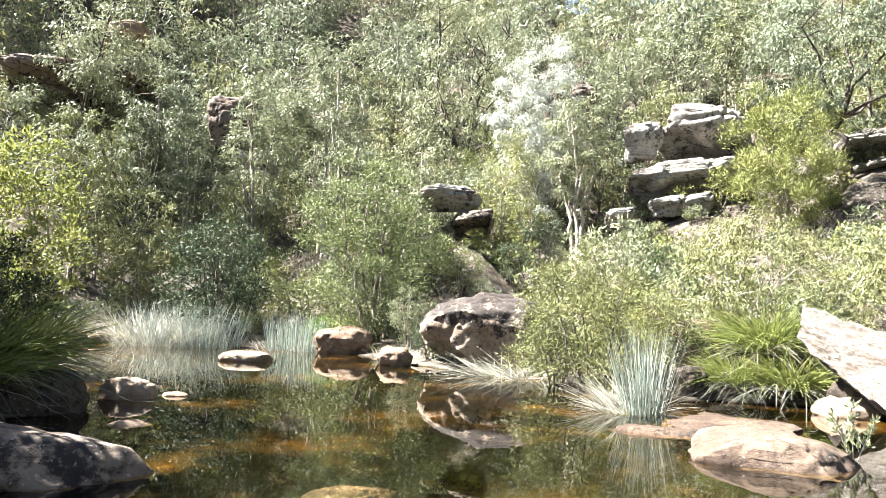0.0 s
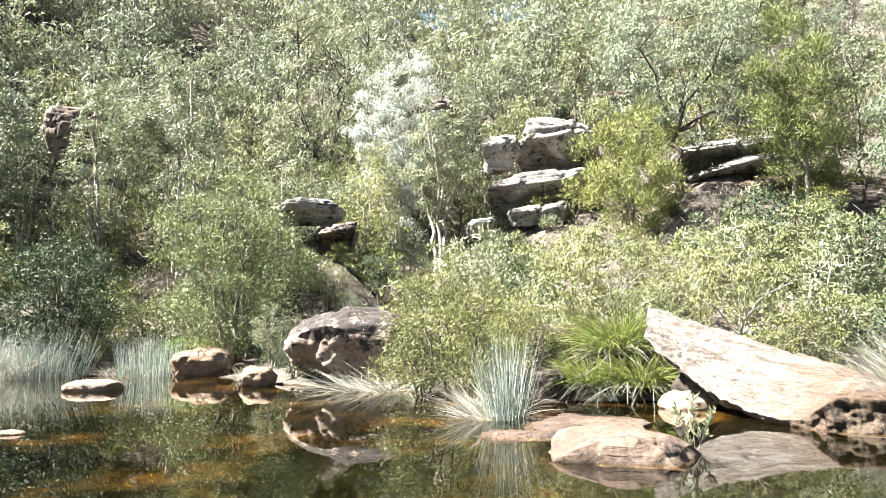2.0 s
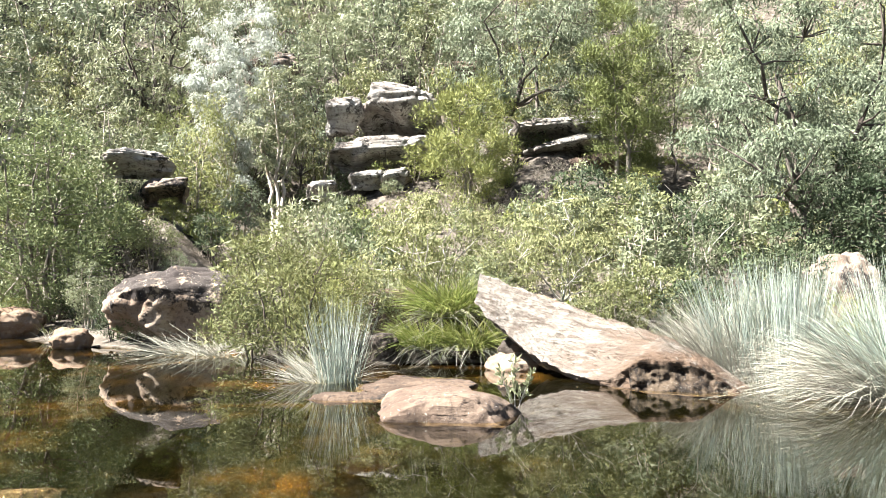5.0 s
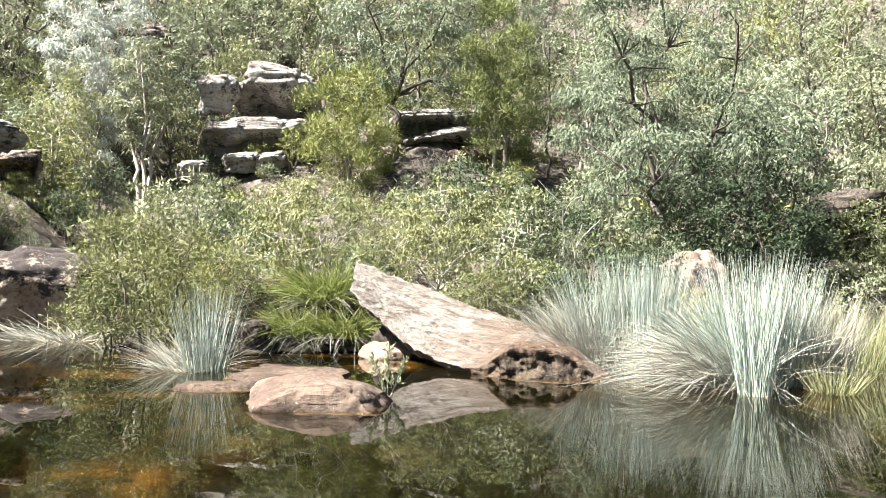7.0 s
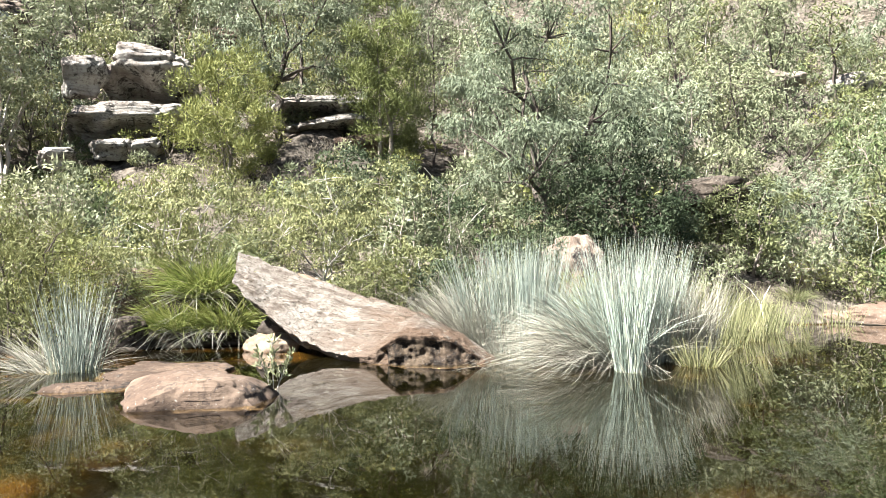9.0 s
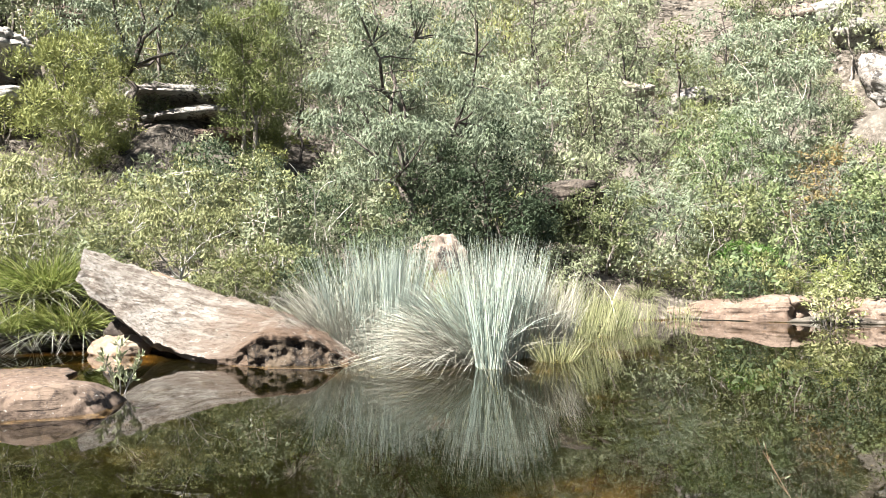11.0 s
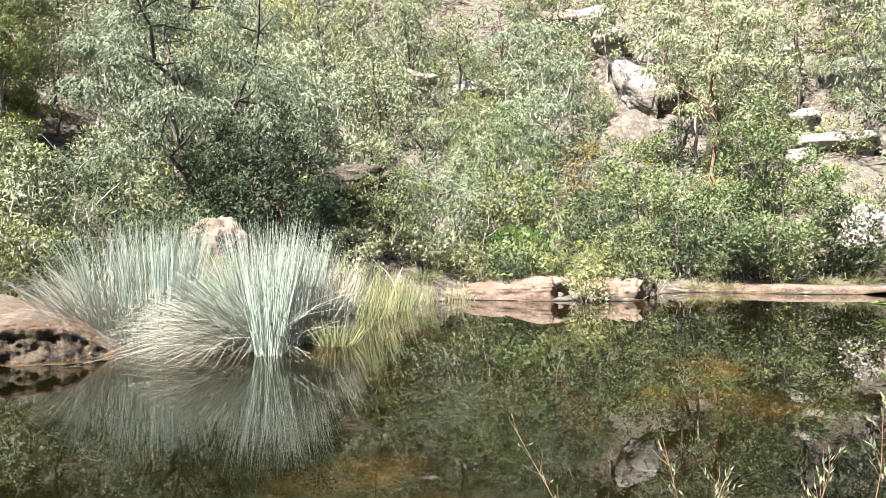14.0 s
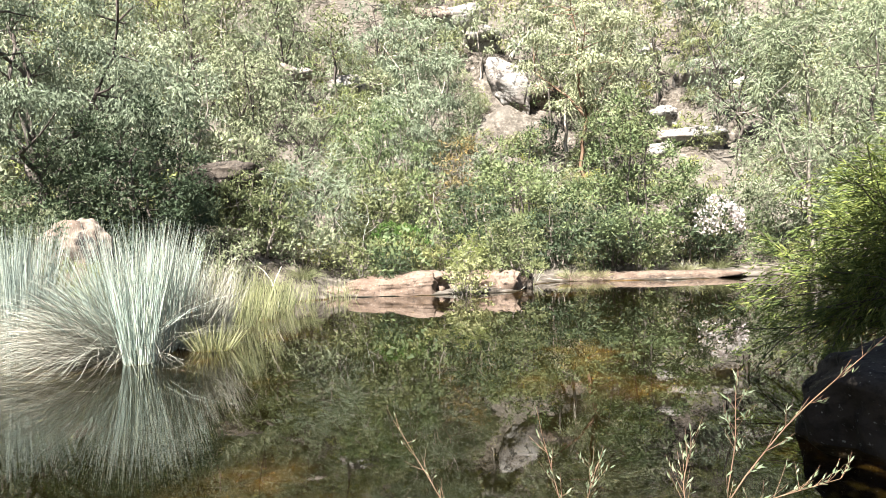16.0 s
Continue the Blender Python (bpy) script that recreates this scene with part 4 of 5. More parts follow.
plant("she_oak", "needle", -15.0, 42, 15.4, 6.6, LEAF_OAK, BARK_GREY, "round bushy she-oak with soft olive needles", "tree", 206, SLOPE, amount=1.5, leaf=0.2)
plant("gum_tree", "gum", -11.2, 45, 22.0, 11.0, LEAF_BLUE, BARK_DARK, "grey gum with a dark crooked trunk", "tree", 207, SLOPE, trunk=0.26, amount=1.2)
plant("she_oak", "needle", -2.8, 43, 18.8, 6.2, LEAF_OAK, BARK_GREY, "upright bright green she-oak", "tree", 208, SLOPE, amount=1.5, leaf=0.2)
plant("gum_tree", "spreading", 9.7, 25, 12.8, 8.4, LEAF_BLUE, BARK_DARK, "wide blue-green gum with forked limbs", "tree", 209, SLOPE, trunk=0.2, amount=1.0, leaf=0.14)
plant("she_oak", "weeping", -35.5, 40, 12.4, 5.2, LEAF_NEEDLE, BARK_GREY, "drooping olive she-oak on the slope", "tree", 210, SLOPE, amount=0.7)
plant("gum_tree", "slender", -30.0, 46, 17.0, 5.0, LEAF_GUM, BARK_PALE, "thin gum beside the silver tree", "tree", 211, SLOPE)
plant("gum_tree", "gum", 17.4, 40, 13.4, 6.8, LEAF_BLUE, BARK_GREY, "blue-green gum behind the bank shrubs", "tree", 212, SLOPE)
plant("gum_tree", "gum", 37.1, 44, 16.2, 6.8, LEAF_BLUE, BARK_PALE, "pale-trunked gum with blue-green leaves", "tree", 313, SLOPE, trunk=0.12)
plant("gum_tree", "gum", 50.0, 52, 21.0, 9.4, LEAF_GUM, BARK_RED, "tall gum with a reddish trunk", "tree", 214, SLOPE, trunk=0.22)
plant("she_oak", "weeping", 66.5, 35, 14.0, 8.6, LEAF_FEATHER, BARK_GREY, "tall feathery light green she-oak", "tree", 215, SLOPE, amount=0.9)
plant("she_oak", "weeping", 71.5, 30, 11.0, 6.5, LEAF_FEATHER, BARK_DARK, "feathery she-oak by the beach", "tree", 216, SLOPE, amount=0.8)
plant("gum_tree", "gum", 33.3, 34, 8.6, 5.0, LEAF_FRESH, BARK_GREY, "young fresh green gum on the slope", "tree", 217, SLOPE, amount=0.8)
plant("gum_tree", "slender", 23.5, 46, 15.5, 6.0, LEAF_GUM, BARK_DARK, "slim dark-stemmed gum on the slope", "tree", 218, SLOPE, amount=0.8)
plant("gum_tree", "slender", 4.0, 50, 21.0, 6.0, LEAF_GUM, BARK_GREY, "slim gum high on the slope", "tree", 219, SLOPE, amount=0.8)
plant("gum_tree", "slender", -17.5, 58, 25.5, 6.0, LEAF_GUM, BARK_PALE, "pale-trunked gum above the ledges", "tree", 220, SLOPE, amount=0.7)
plant("gum_tree", "slender", -25.5, 60, 25.5, 6.5, LEAF_GUM, BARK_DARK, "dark slim gum above the ledges", "tree", 221, SLOPE, amount=0.6)
plant("gum_tree", "gum", 58.0, 74, 30.0, 9.0, LEAF_BLUE, BARK_GREY, "grey gum high on the slope", "tree", 222, SLOPE, amount=0.8)

# along the banks
plant("bank_shrub", "shrub", -70.7, 20, 5.9, 3.2, LEAF_LEMON, BARK_PALE, "yellow-green broad-leaved shrub over the creek", "shrub", 231, BANKSIDE, leaf=0.14)
plant("bank_shrub", "thicket", -57.3, 37.5, 6.9, 6.4, LEAF_DARK, BARK_DARK, "dense dark green shrub behind the reeds", "shrub", 232, BANKSIDE)
plant("bank_shrub", "thicket", -45.4, 33.0, 9.0, 7.6, LEAF_FRESH, BARK_GREY, "tall olive shrub with many grey stems", "shrub", 233, BANKSIDE, leaf=0.15, amount=1.0)
plant("bank_shrub", "shrub", -45.2, 36, 9.6, 3.6, LEAF_FRESH, BARK_GREY, "bright green shrub on the slope", "shrub", 234, BANKSIDE)
plant("bank_shrub", "thicket", -28.8, 17.8, 3.3, 5.0, LEAF_WATTLE, BARK_DARK, "wide light green wattle hanging over the water", "shrub", 235, BANKSIDE, amount=0.85, leaf=0.12, ratio=0.2)
plant("bank_shrub", "thicket", -31.5, 19.0, 1.9, 2.4, LEAF_OLIVE, BARK_GREY, "low olive shrub on the waterline", "shrub", 236, BANKSIDE, amount=0.8)
plant("bank_shrub", "spreading", -18.4, 18.4, 4.6, 3.6, LEAF_OLIVE, BARK_WHITE, "shrub with bleached crooked stems and olive leaves", "shrub", 237, BANKSIDE, amount=0.9, trunk=0.05)
plant("bank_shrub", "spreading", -7.6, 19.2, 4.4, 3.2, LEAF_OLIVE, BARK_WHITE, "shrub with thin white stems", "shrub", 238, BANKSIDE, amount=0.85, trunk=0.045)
plant("bank_shrub", "thicket", 15.7, 24.0, 6.5, 5.4, LEAF_DARK, BARK_DARK, "dense dark shrub under the wide gum", "shrub", 239, BANKSIDE)
plant("bank_shrub", "thicket", 11.0, 23.0, 4.8, 4.0, LEAF_DARK, BARK_DARK, "dense dark shrub above the rushes", "shrub", 240, BANKSIDE)
plant("bank_shrub", "weeping", 29.1, 29.6, 6.0, 5.2, LEAF_BLUE, BARK_GREY, "soft grey-green wattle by the water", "shrub", 241, BANKSIDE, amount=0.9)
plant("bank_shrub", "thicket", 53.0, 33.8, 7.7, 7.2, LEAF_FRESH, BARK_DARK, "big dense fresh green bush by the beach", "shrub", 242, BANKSIDE)
plant("bank_shrub", "thicket", 51.3, 33.2, 3.4, 4.0, LEAF_DARK, BARK_DARK, "dark low bush at the water's edge", "shrub", 243, BANKSIDE)
plant("bank_shrub", "thicket", 44.3, 36, 8.1, 5.6, LEAF_FRESH, BARK_DARK, "dense green bush on the lower slope", "shrub", 244, BANKSIDE)
plant("bank_shrub", "shrub", 39.8, 36, 7.4, 3.2, LEAF_RUST, BARK_GREY, "half-dead rusty shrub on the slope", "shrub", 245, BANKSIDE, amount=0.35)
plant("bank_shrub", "shrub", 40.6, 27.6, 2.2, 2.6, LEAF_YELLOW, BARK_GREY, "low yellow-green bush on the rock shelf", "shrub", 246, BANKSIDE, amount=0.8, leaf=0.08)
plant("bank_shrub", "thicket", 35.3, 29.0, 3.0, 2.6, FERN, BARK_GREY, "bright green fern clump on the bank", "fern", 247, BANKSIDE, leaf=0.11)
plant("bank_shrub", "thicket", -49.0, 35.0, 1.6, 2.0, FERN, BARK_GREY, "bright green fern clump behind reeds", "fern", 248, BANKSIDE, leaf=0.15)
plant("bank_shrub", "thicket", -50.0, 33.6, 1.6, 1.6, FERN, BARK_GREY, "bright green fern by the boulders", "fern", 249, BANKSIDE, leaf=0.12)
plant("bank_shrub", "thicket", -74.0, 14.0, 3.0, 3.4, LEAF_DARK, BARK_DARK, "dark bush on the shaded bank", "shrub", 250, BANKSIDE)
plant("bank_shrub", "shrub", -62.5, 44.0, 8.0, 6.0, LEAF_OLIVE, BARK_GREY, "olive shrub at the head of the pool", "shrub", 251, BANKSIDE)

# unseen trees added beside the view to shade the near bank's edge
for k, (x, y, h, w) in enumerate([(-12.9, 0.5, 7.0, 5.4), (-18.8, 0.6, 12.5, 7.0), (-10.5, -1.6, 8.0, 5.5), (3.2, -0.3, 9.5, 6.0)]):
    plant("shade_tree", "gum" if k in (2, 3) else "thicket", math.degrees(math.atan2(x, y)), math.hypot(x, y), 0, w, LEAF_DARK, BARK_DARK, "unseen dark leafy tree added to shade the near bank", "tree", 260 + k, SLOPE, tall=h, leaf=0.3, amount=3.2 if k == 3 else 1.7)

plant("bank_shrub", "thicket", 36.5, 27.4, 2.3, 2.6, LEAF_WATTLE, BARK_GREY, "low light green bush on the rock shelf", "shrub", 271, BANKSIDE, amount=0.8, ratio=0.25)
plant("bank_shrub", "thicket", 40.3, 25.0, 1.5, 1.9, LEAF_OLIVE, BARK_GREY, "low olive green bush in a gap of the rock shelf", "shrub", 278, BANKSIDE, amount=0.8)
plant("bank_shrub", "thicket", 31.8, 27.6, 2.2, 3.0, LEAF_OLIVE, BARK_GREY, "low olive bush behind the rock shelf", "shrub", 272, BANKSIDE, amount=0.8)
plant("bank_shrub", "thicket", 43.9, 27.4, 2.9, 3.0, LEAF_OLIVE, BARK_GREY, "low olive bush at the end of the shelf", "shrub", 273, BANKSIDE, amount=0.8)
plant("bank_shrub", "thicket", 27.5, 27.5, 2.9, 3.4, LEAF_GUM, BARK_GREY, "grey-green bush behind the yellow reeds", "shrub", 274, BANKSIDE, amount=0.8)
plant("bank_shrub", "thicket", -3.5, 19.2, 1.9, 2.2, LEAF_WATTLE, BARK_GREY, "light green bush behind the slab", "shrub", 275, BANKSIDE, amount=0.8, ratio=0.25)
plant("bank_shrub", "thicket", 2.5, 19.6, 2.2, 3.0, LEAF_DARK, BARK_DARK, "dark bush behind the rushes", "shrub", 276, BANKSIDE, amount=0.9)
plant("bank_shrub", "thicket", -0.6, 20.6, 2.7, 3.0, LEAF_OLIVE, BARK_WHITE, "olive bush behind the slab", "shrub", 277, BANKSIDE, amount=0.8)

# shrubs that close the lower slope behind the slab and the rushes
for k, (b, r, top, w, mat, kind, words) in enumerate([
        (-11.5, 30, 5.0, 4.4, LEAF_OLIVE, "shrub", "olive shrub on the lower slope"), (-7.0, 31, 6.0, 4.4, LEAF_GUM, "shrub", "grey-green shrub on the lower slope"),
        (-2.4, 30, 6.2, 4.6, LEAF_OLIVE, "thicket", "rounded olive shrub on the lower slope"), (1.8, 29, 5.6, 4.2, LEAF_DARK, "thicket", "dark green shrub on the lower slope"),
        (4.6, 33, 8.0, 5.2, LEAF_GUM, "shrub", "tall grey-green shrub on the lower slope"), (-4.5, 36, 8.2, 4.6, LEAF_DARK, "shrub", "dark shrub below the flat ledges"),
        (18.0, 26, 4.6, 3.2, LEAF_DARK, "thicket", "dark shrub beside the hollow"), (24.6, 27, 5.0, 3.8, LEAF_OLIVE, "shrub", "olive shrub beside the hollow"),
        (21.6, 24, 2.5, 2.8, LEAF_GUM, "thicket", "low grey-green shrub below the hollow"), (33.0, 31, 5.2, 4.2, LEAF_OLIVE, "thicket", "rounded olive shrub above the shelf"),
        (37.6, 32, 5.0, 4.2, LEAF_FRESH, "thicket", "rounded green shrub above the shelf"), (41.5, 31, 4.6, 3.6, LEAF_DARK, "thicket", "dark rounded shrub above the shelf"),
        (-50.3, 36.5, 3.4, 4.4, LEAF_OLIVE, "thicket", "olive shrub behind the upright rushes"),
        (47.6, 34, 4.4, 3.6, LEAF_DARK, "thicket", "dark rounded shrub by the water")]):
    plant("bank_shrub", kind, b, r, top, w, mat, BARK_GREY, words, "shrub", 1000 + k, BANKSIDE)

# blossoming bush: dark leaves below white flower heads
bush = plant("flowering_bush", "thicket", 58.5, 34.6, 3.9, 3.2, LEAF_DARK, BARK_DARK, "dark bush covered with white blossom", "shrub", 255, BANKSIDE)
rng = np.random.default_rng(256)
at = unit(rng.normal(size=(2600, 3)) * np.array([1, 1, 0.8]))
at = at * (rng.uniform(0.86, 1.06, (2600, 1)) + 0.12 * vnoise(at * 4, 9)[:, None]) * np.array([1.55, 1.55, 1.2]) + np.array([0, 0, 1.9])
at = at[(at[:, 2] > 1.35) & (vnoise(at * 1.9, 12) > -0.15)]
v, f = leaves(rng, at, np.tile([0, 0, 1.0], (len(at), 1)), 0.15, 0.12, 1.0)
part("blossom", quick_mesh("blossom", v, [f], FLOWER), bush, "white blossom")

# dead wood
def dead_tree(bearing, r, top, seed, label, mat=BARK_WHITE, lean=(0.2, 0.0), radius=0.14):
    x, y = polar(bearing, r)
    z = ground_at(x, y)
    rng = np.random.default_rng(seed)
    paths, tips = [], []
    cfg = {"wig": 0.22, "up": 0.08, "kids": 2, "open": 0.6, "from": 0.4}
    branch(rng, (0, 0, -0.3), (lean[0], lean[1], 1), (top - z) * 0.6, radius, 2, cfg, paths, tips)
    ob = thing("dead_tree", (x, y, z), label, "dead tree", "dead trees")
    part("trunk", quick_mesh("dead_wood", *[w if i == 0 else [w] for i, w in enumerate(tubes(paths, 6))], mat, True), ob)


dead_tree(44.2, 75, 26.5, 301, "bleached forked dead tree high on the slope", radius=0.3)
dead_tree(58.6, 66, 17.5, 302, "bleached dead limbs over a boulder", lean=(0.8, 0), radius=0.2)
dead_tree(33.0, 29.0, 3.4, 309, "pale dead stems among shrubs", lean=(0.3, 0), radius=0.03)
dead_tree(-3.0, 24, 4.0, 304, "grey dead stems among shrubs", radius=0.05)
dead_tree(1.0, 26, 5.0, 305, "grey dead stems among shrubs", radius=0.05)
dead_tree(-21.0, 45.5, 14.0, 306, "dark bare stems before the pale outcrop", BARK_DARK, radius=0.06)
dead_tree(-41.5, 26.5, 4.2, 307, "grey leaning stems behind the boulder", BARK_GREY, (0.7, 0), 0.07)


def fallen_branch(x, y, length, turn, radius, seed, label, mat=BARK_WHITE, rise=0.12):
    rng = np.random.default_rng(seed)
    paths, tips = [], []
    cfg = {"wig": 0.16, "up": 0.0, "kids": 2, "open": 0.6, "from": 0.5}
    branch(rng, (0, 0, 0), (1, 0, rise), length * 0.6, radius, 1, cfg, paths, tips)
    ob = thing("fallen_branch", (x, y, ground_at(x, y) + radius), label, "branch", "fallen branches", turn)
    part("wood", quick_mesh("fallen_wood", *[w if i == 0 else [w] for i, w in enumerate(tubes(paths, 6))], mat, True), ob)


for k, (b, r, ln, tn) in enumerate([(-40.5, 24.6, 3.0, 10), (-13, 19.5, 2.2, 30), (-2, 20.5, 2.5, -20), (13, 20.5, 2.0, 25), (26, 23, 2.2, 60), (34, 27, 2.4, 15),
                                    (-58, 50, 3.5, 30), (-28, 38, 3.0, -15), (2, 33, 3.0, 20), (47, 36, 2.4, -30), (-17, 40, 2.5, 35), (62, 38, 2.6, 0)]):
    x, y = polar(b, r)
    fallen_branch(x, y, ln, tn, 0.035 if r < 30 else 0.06, 320 + k, "bleached fallen branch on the slope")


# ---- rushes and strap-leaved tussocks ----
def blades(rng, n, centre, radius, length, width, lean, droop, aim=None, aim_share=0.0, low=0.02):
    """Long tapering stems from a disc; lean: least and most lean from upright (radians); aim: a bearing that a share of them follow."""
    a = rng.uniform(0, 2 * np.pi, n)
    rr = radius * np.sqrt(rng.uniform(0, 1, n))
    foot = np.c_[np.cos(a) * rr * np.array(1.0), np.sin(a) * rr, np.full(n, -0.12)] + np.asarray(centre)
    az = a + rng.normal(size=n) * 0.7
    if aim is not None:
        follow = rng.uniform(size=n) < aim_share
        az = np.where(follow, radians(90 - aim) + rng.normal(size=n) * 0.65, az)
    tilt = lean[0] + (lean[1] - lean[0]) * (0.35 * rr / radius + 0.65 * rng.uniform(0, 1, n) ** 1.2)
    ln = length * rng.uniform(0.6, 1.06, n) * (1 - 0.12 * (tilt / 1.5))
    flat = np.c_[np.cos(az), np.sin(az), np.zeros(n)]
    d = flat * np.sin(tilt)[:, None] + np.array([0, 0, 1.0]) * np.cos(tilt)[:, None]
    sag = droop * rng.uniform(0.4, 1.3, n)
    side = unit(np.cross(d, rng.normal(size=(n, 3))))
    wd = width * rng.uniform(0.7, 1.2, n)
    steps = (0.0, 0.3, 0.58, 0.82, 1.0)
    rows = []
    for s in steps:
        p = foot + (ln * s)[:, None] * d + (sag * ln * s * s)[:, None] * (flat * 0.45 - np.array([0, 0, 1.0]) * (0.35 + 0.65 * np.sin(tilt))[:, None])
        p[:, 2] = np.maximum(p[:, 2], centre[2] - low if s > 0 else -9)
        w = (wd * (1 - 0.85 * s * s) * 0.5)[:, None]
        rows += [p - side * w, p + side * w]
    v = np.stack(rows, 1)
    m = len(rows)
    o = (np.arange(n) * m)[:, None]
    f = np.concatenate([o + np.array([2 * i, 2 * i + 1, 2 * i + 3, 2 * i + 2]) for i in range(len(steps) - 1)])
    return v.reshape(-1, 3), f


def join(pieces):
    vs, fs, o = [], [], 0
    for v, f in pieces:
        vs.append(v)
        fs.append(f + o)
        o += len(v)
    return np.concatenate(vs), np.concatenate(fs)


def rush_clump(place, label, seed, green=(), dry=(), category="rush", name="rush_clump", mats=(RUSH_GREEN, RUSH_DRY), group="rush clumps"):
    rng = np.random.default_rng(seed)
    ob = thing(name, place, label, category, group)
    for title, rows, mat in (("green_growth", green, mats[0]), ("dry_growth", dry, mats[1])):
        if rows:
            v, f = join([blades(rng, *row) for row in rows])
            part(title, quick_mesh(title, v, [f], mat), ob)
    return ob


# the two great clumps beside the slab
rush_clump((2.1, 14.95, 0.0), "tall blue-green rush clump with bleached skirts", 401,
           green=[(560, (-0.1, 0.0, 0), 0.6, 2.6, 0.0125, (0.0, 0.22), 0.10), (420, (-0.75, 0.25, 0), 0.5, 2.5, 0.0125, (0.05, 0.36), 0.2), (300, (0.0, -0.75, 0), 0.22, 2.15, 0.014, (0.0, 0.08), 0.03), (190, (0.45, 0.3, 0), 0.4, 2.45, 0.0125, (0.0, 0.25), 0.12)],
           dry=[(760, (-0.8, 0.1, 0), 0.6, 2.4, 0.012, (0.2, 0.85), 0.42, -80, 0.65), (380, (-1.4, 0.4, 0), 0.5, 1.9, 0.012, (0.05, 0.7), 0.3), (260, (0.0, 0.1, 0), 0.6, 2.65, 0.011, (0.0, 0.32), 0.12)])
rush_clump((3.7, 12.95, 0.0), "great blue-green rush clump with arching grey dry stems", 402,
           green=[(820, (0.05, 0.2, 0), 0.6, 2.5, 0.0115, (0.0, 0.26), 0.12), (200, (-0.3, -1.1, 0), 0.25, 1.95, 0.013, (0.0, 0.22), 0.10), (330, (0.6, 0.5, 0), 0.5, 2.35, 0.0115, (0.0, 0.30), 0.16), (420, (-0.3, 0.0, 0), 0.55, 2.45, 0.0115, (0.15, 0.7), 0.5, -95, 0.9)],
           dry=[(1300, (-0.35, -0.05, 0), 0.55, 2.5, 0.011, (0.3, 1.0), 0.8, -95, 0.95), (420, (0.8, 0.5, 0), 0.5, 2.1, 0.011, (0.15, 0.55), 0.3, 80, 0.5), (480, (1.35, 0.8, 0), 0.5, 1.95, 0.012, (0.02, 0.38), 0.16), (340, (0.1, 0.2, 0), 0.6, 2.5, 0.010, (0.0, 0.30), 0.12)])
rush_clump((-5.95, 12.45, 0.0), "blue-green rush clump with bleached stems fallen to one side", 403,
           green=[(170, (0.12, 0.0, 0), 0.36, 1.85, 0.012, (0.0, 0.38), 0.10), (60, (0.2, 0.0, 0), 0.2, 1.7, 0.012, (0.0, 0.15), 0.02)],
           dry=[(260, (-0.2, 0.0, 0), 0.36, 1.45, 0.011, (0.35, 1.35), 0.25, -75, 0.75)])
# head of the pool
rush_clump((-29.4, 17.9, 0.0), "grey-green rushes at the head of the pool", 404,
           green=[(420, (0.0, 0.4, 0), 1.5, 2.4, 0.02, (0.05, 0.5), 0.1, -75, 0.5)],
           dry=[(420, (-1.0, 0.0, 0), 1.5, 2.1, 0.022, (0.3, 0.9), 0.2, -70, 0.6)])
rush_clump((-31.0, 16.9, 0.0), "bleached rushes leaning over the water", 405,
           green=[(300, (0.0, 0.4, 0), 1.8, 2.7, 0.022, (0.2, 0.7), 0.12, -75, 0.5)],
           dry=[(900, (-0.5, -0.1, 0), 1.8, 2.7, 0.023, (0.4, 1.1), 0.2, -65, 0.6)])
rush_clump((-25.5, 20.1, 0.0), "upright blue-green rushes at the water's edge", 406,
           green=[(420, (0.0, 0.2, 0), 1.3, 1.9, 0.019, (0.0, 0.22), 0.06)],
           dry=[(150, (-0.3, -0.2, 0), 1.2, 0.9, 0.026, (0.3, 1.2), 0.2)])
rush_clump((-35.6, 16.2, 0.05), "pale tussock on a low rock", 407,
           green=[(260, (0.0, 0.0, 0), 1.2, 1.6, 0.03, (0.1, 0.9), 0.2)], mats=(REED_YELLOW, RUSH_DRY))
# dry stems lying by the big boulder
rush_clump((-12.3, 17.3, 0.0), "tangle of dry rush stems lying on the water", 408,
           dry=[(240, (0.0, 0.0, 0), 0.8, 2.2, 0.018, (0.9, 1.5), 0.12, -80, 0.8), (160, (1.2, -0.3, 0), 0.7, 1.4, 0.016, (0.3, 1.3), 0.2)])
# yellow reeds by the far shelf
for k, (x, y, n, h) in enumerate([(6.2, 15.9, 360, 1.7), (7.5, 17.4, 340, 1.5), (9.0, 19.6, 300, 1.3), (5.3, 14.6, 180, 1.3), (10.6, 21.4, 240, 1.15), (12.3, 21.6, 110, 1.05)]):
    rush_clump((x, y, 0.0), "thin yellow-green reeds in shallow water", 410 + k, green=[(n, (0, 0, 0), 0.8, h, 0.013, (0.0, 0.5), 0.06)],
               mats=(REED_YELLOW, RUSH_DRY), category="reeds", name="reed_patch", group="reeds")
rush_clump((4.75, 12.4, 0.0), "yellow-green sedge tuft at the foot of the rushes", 418, green=[(180, (0, 0, 0), 0.28, 0.75, 0.014, (0.0, 0.8), 0.15)], mats=(REED_YELLOW, RUSH_DRY), name="sedge_tuft")

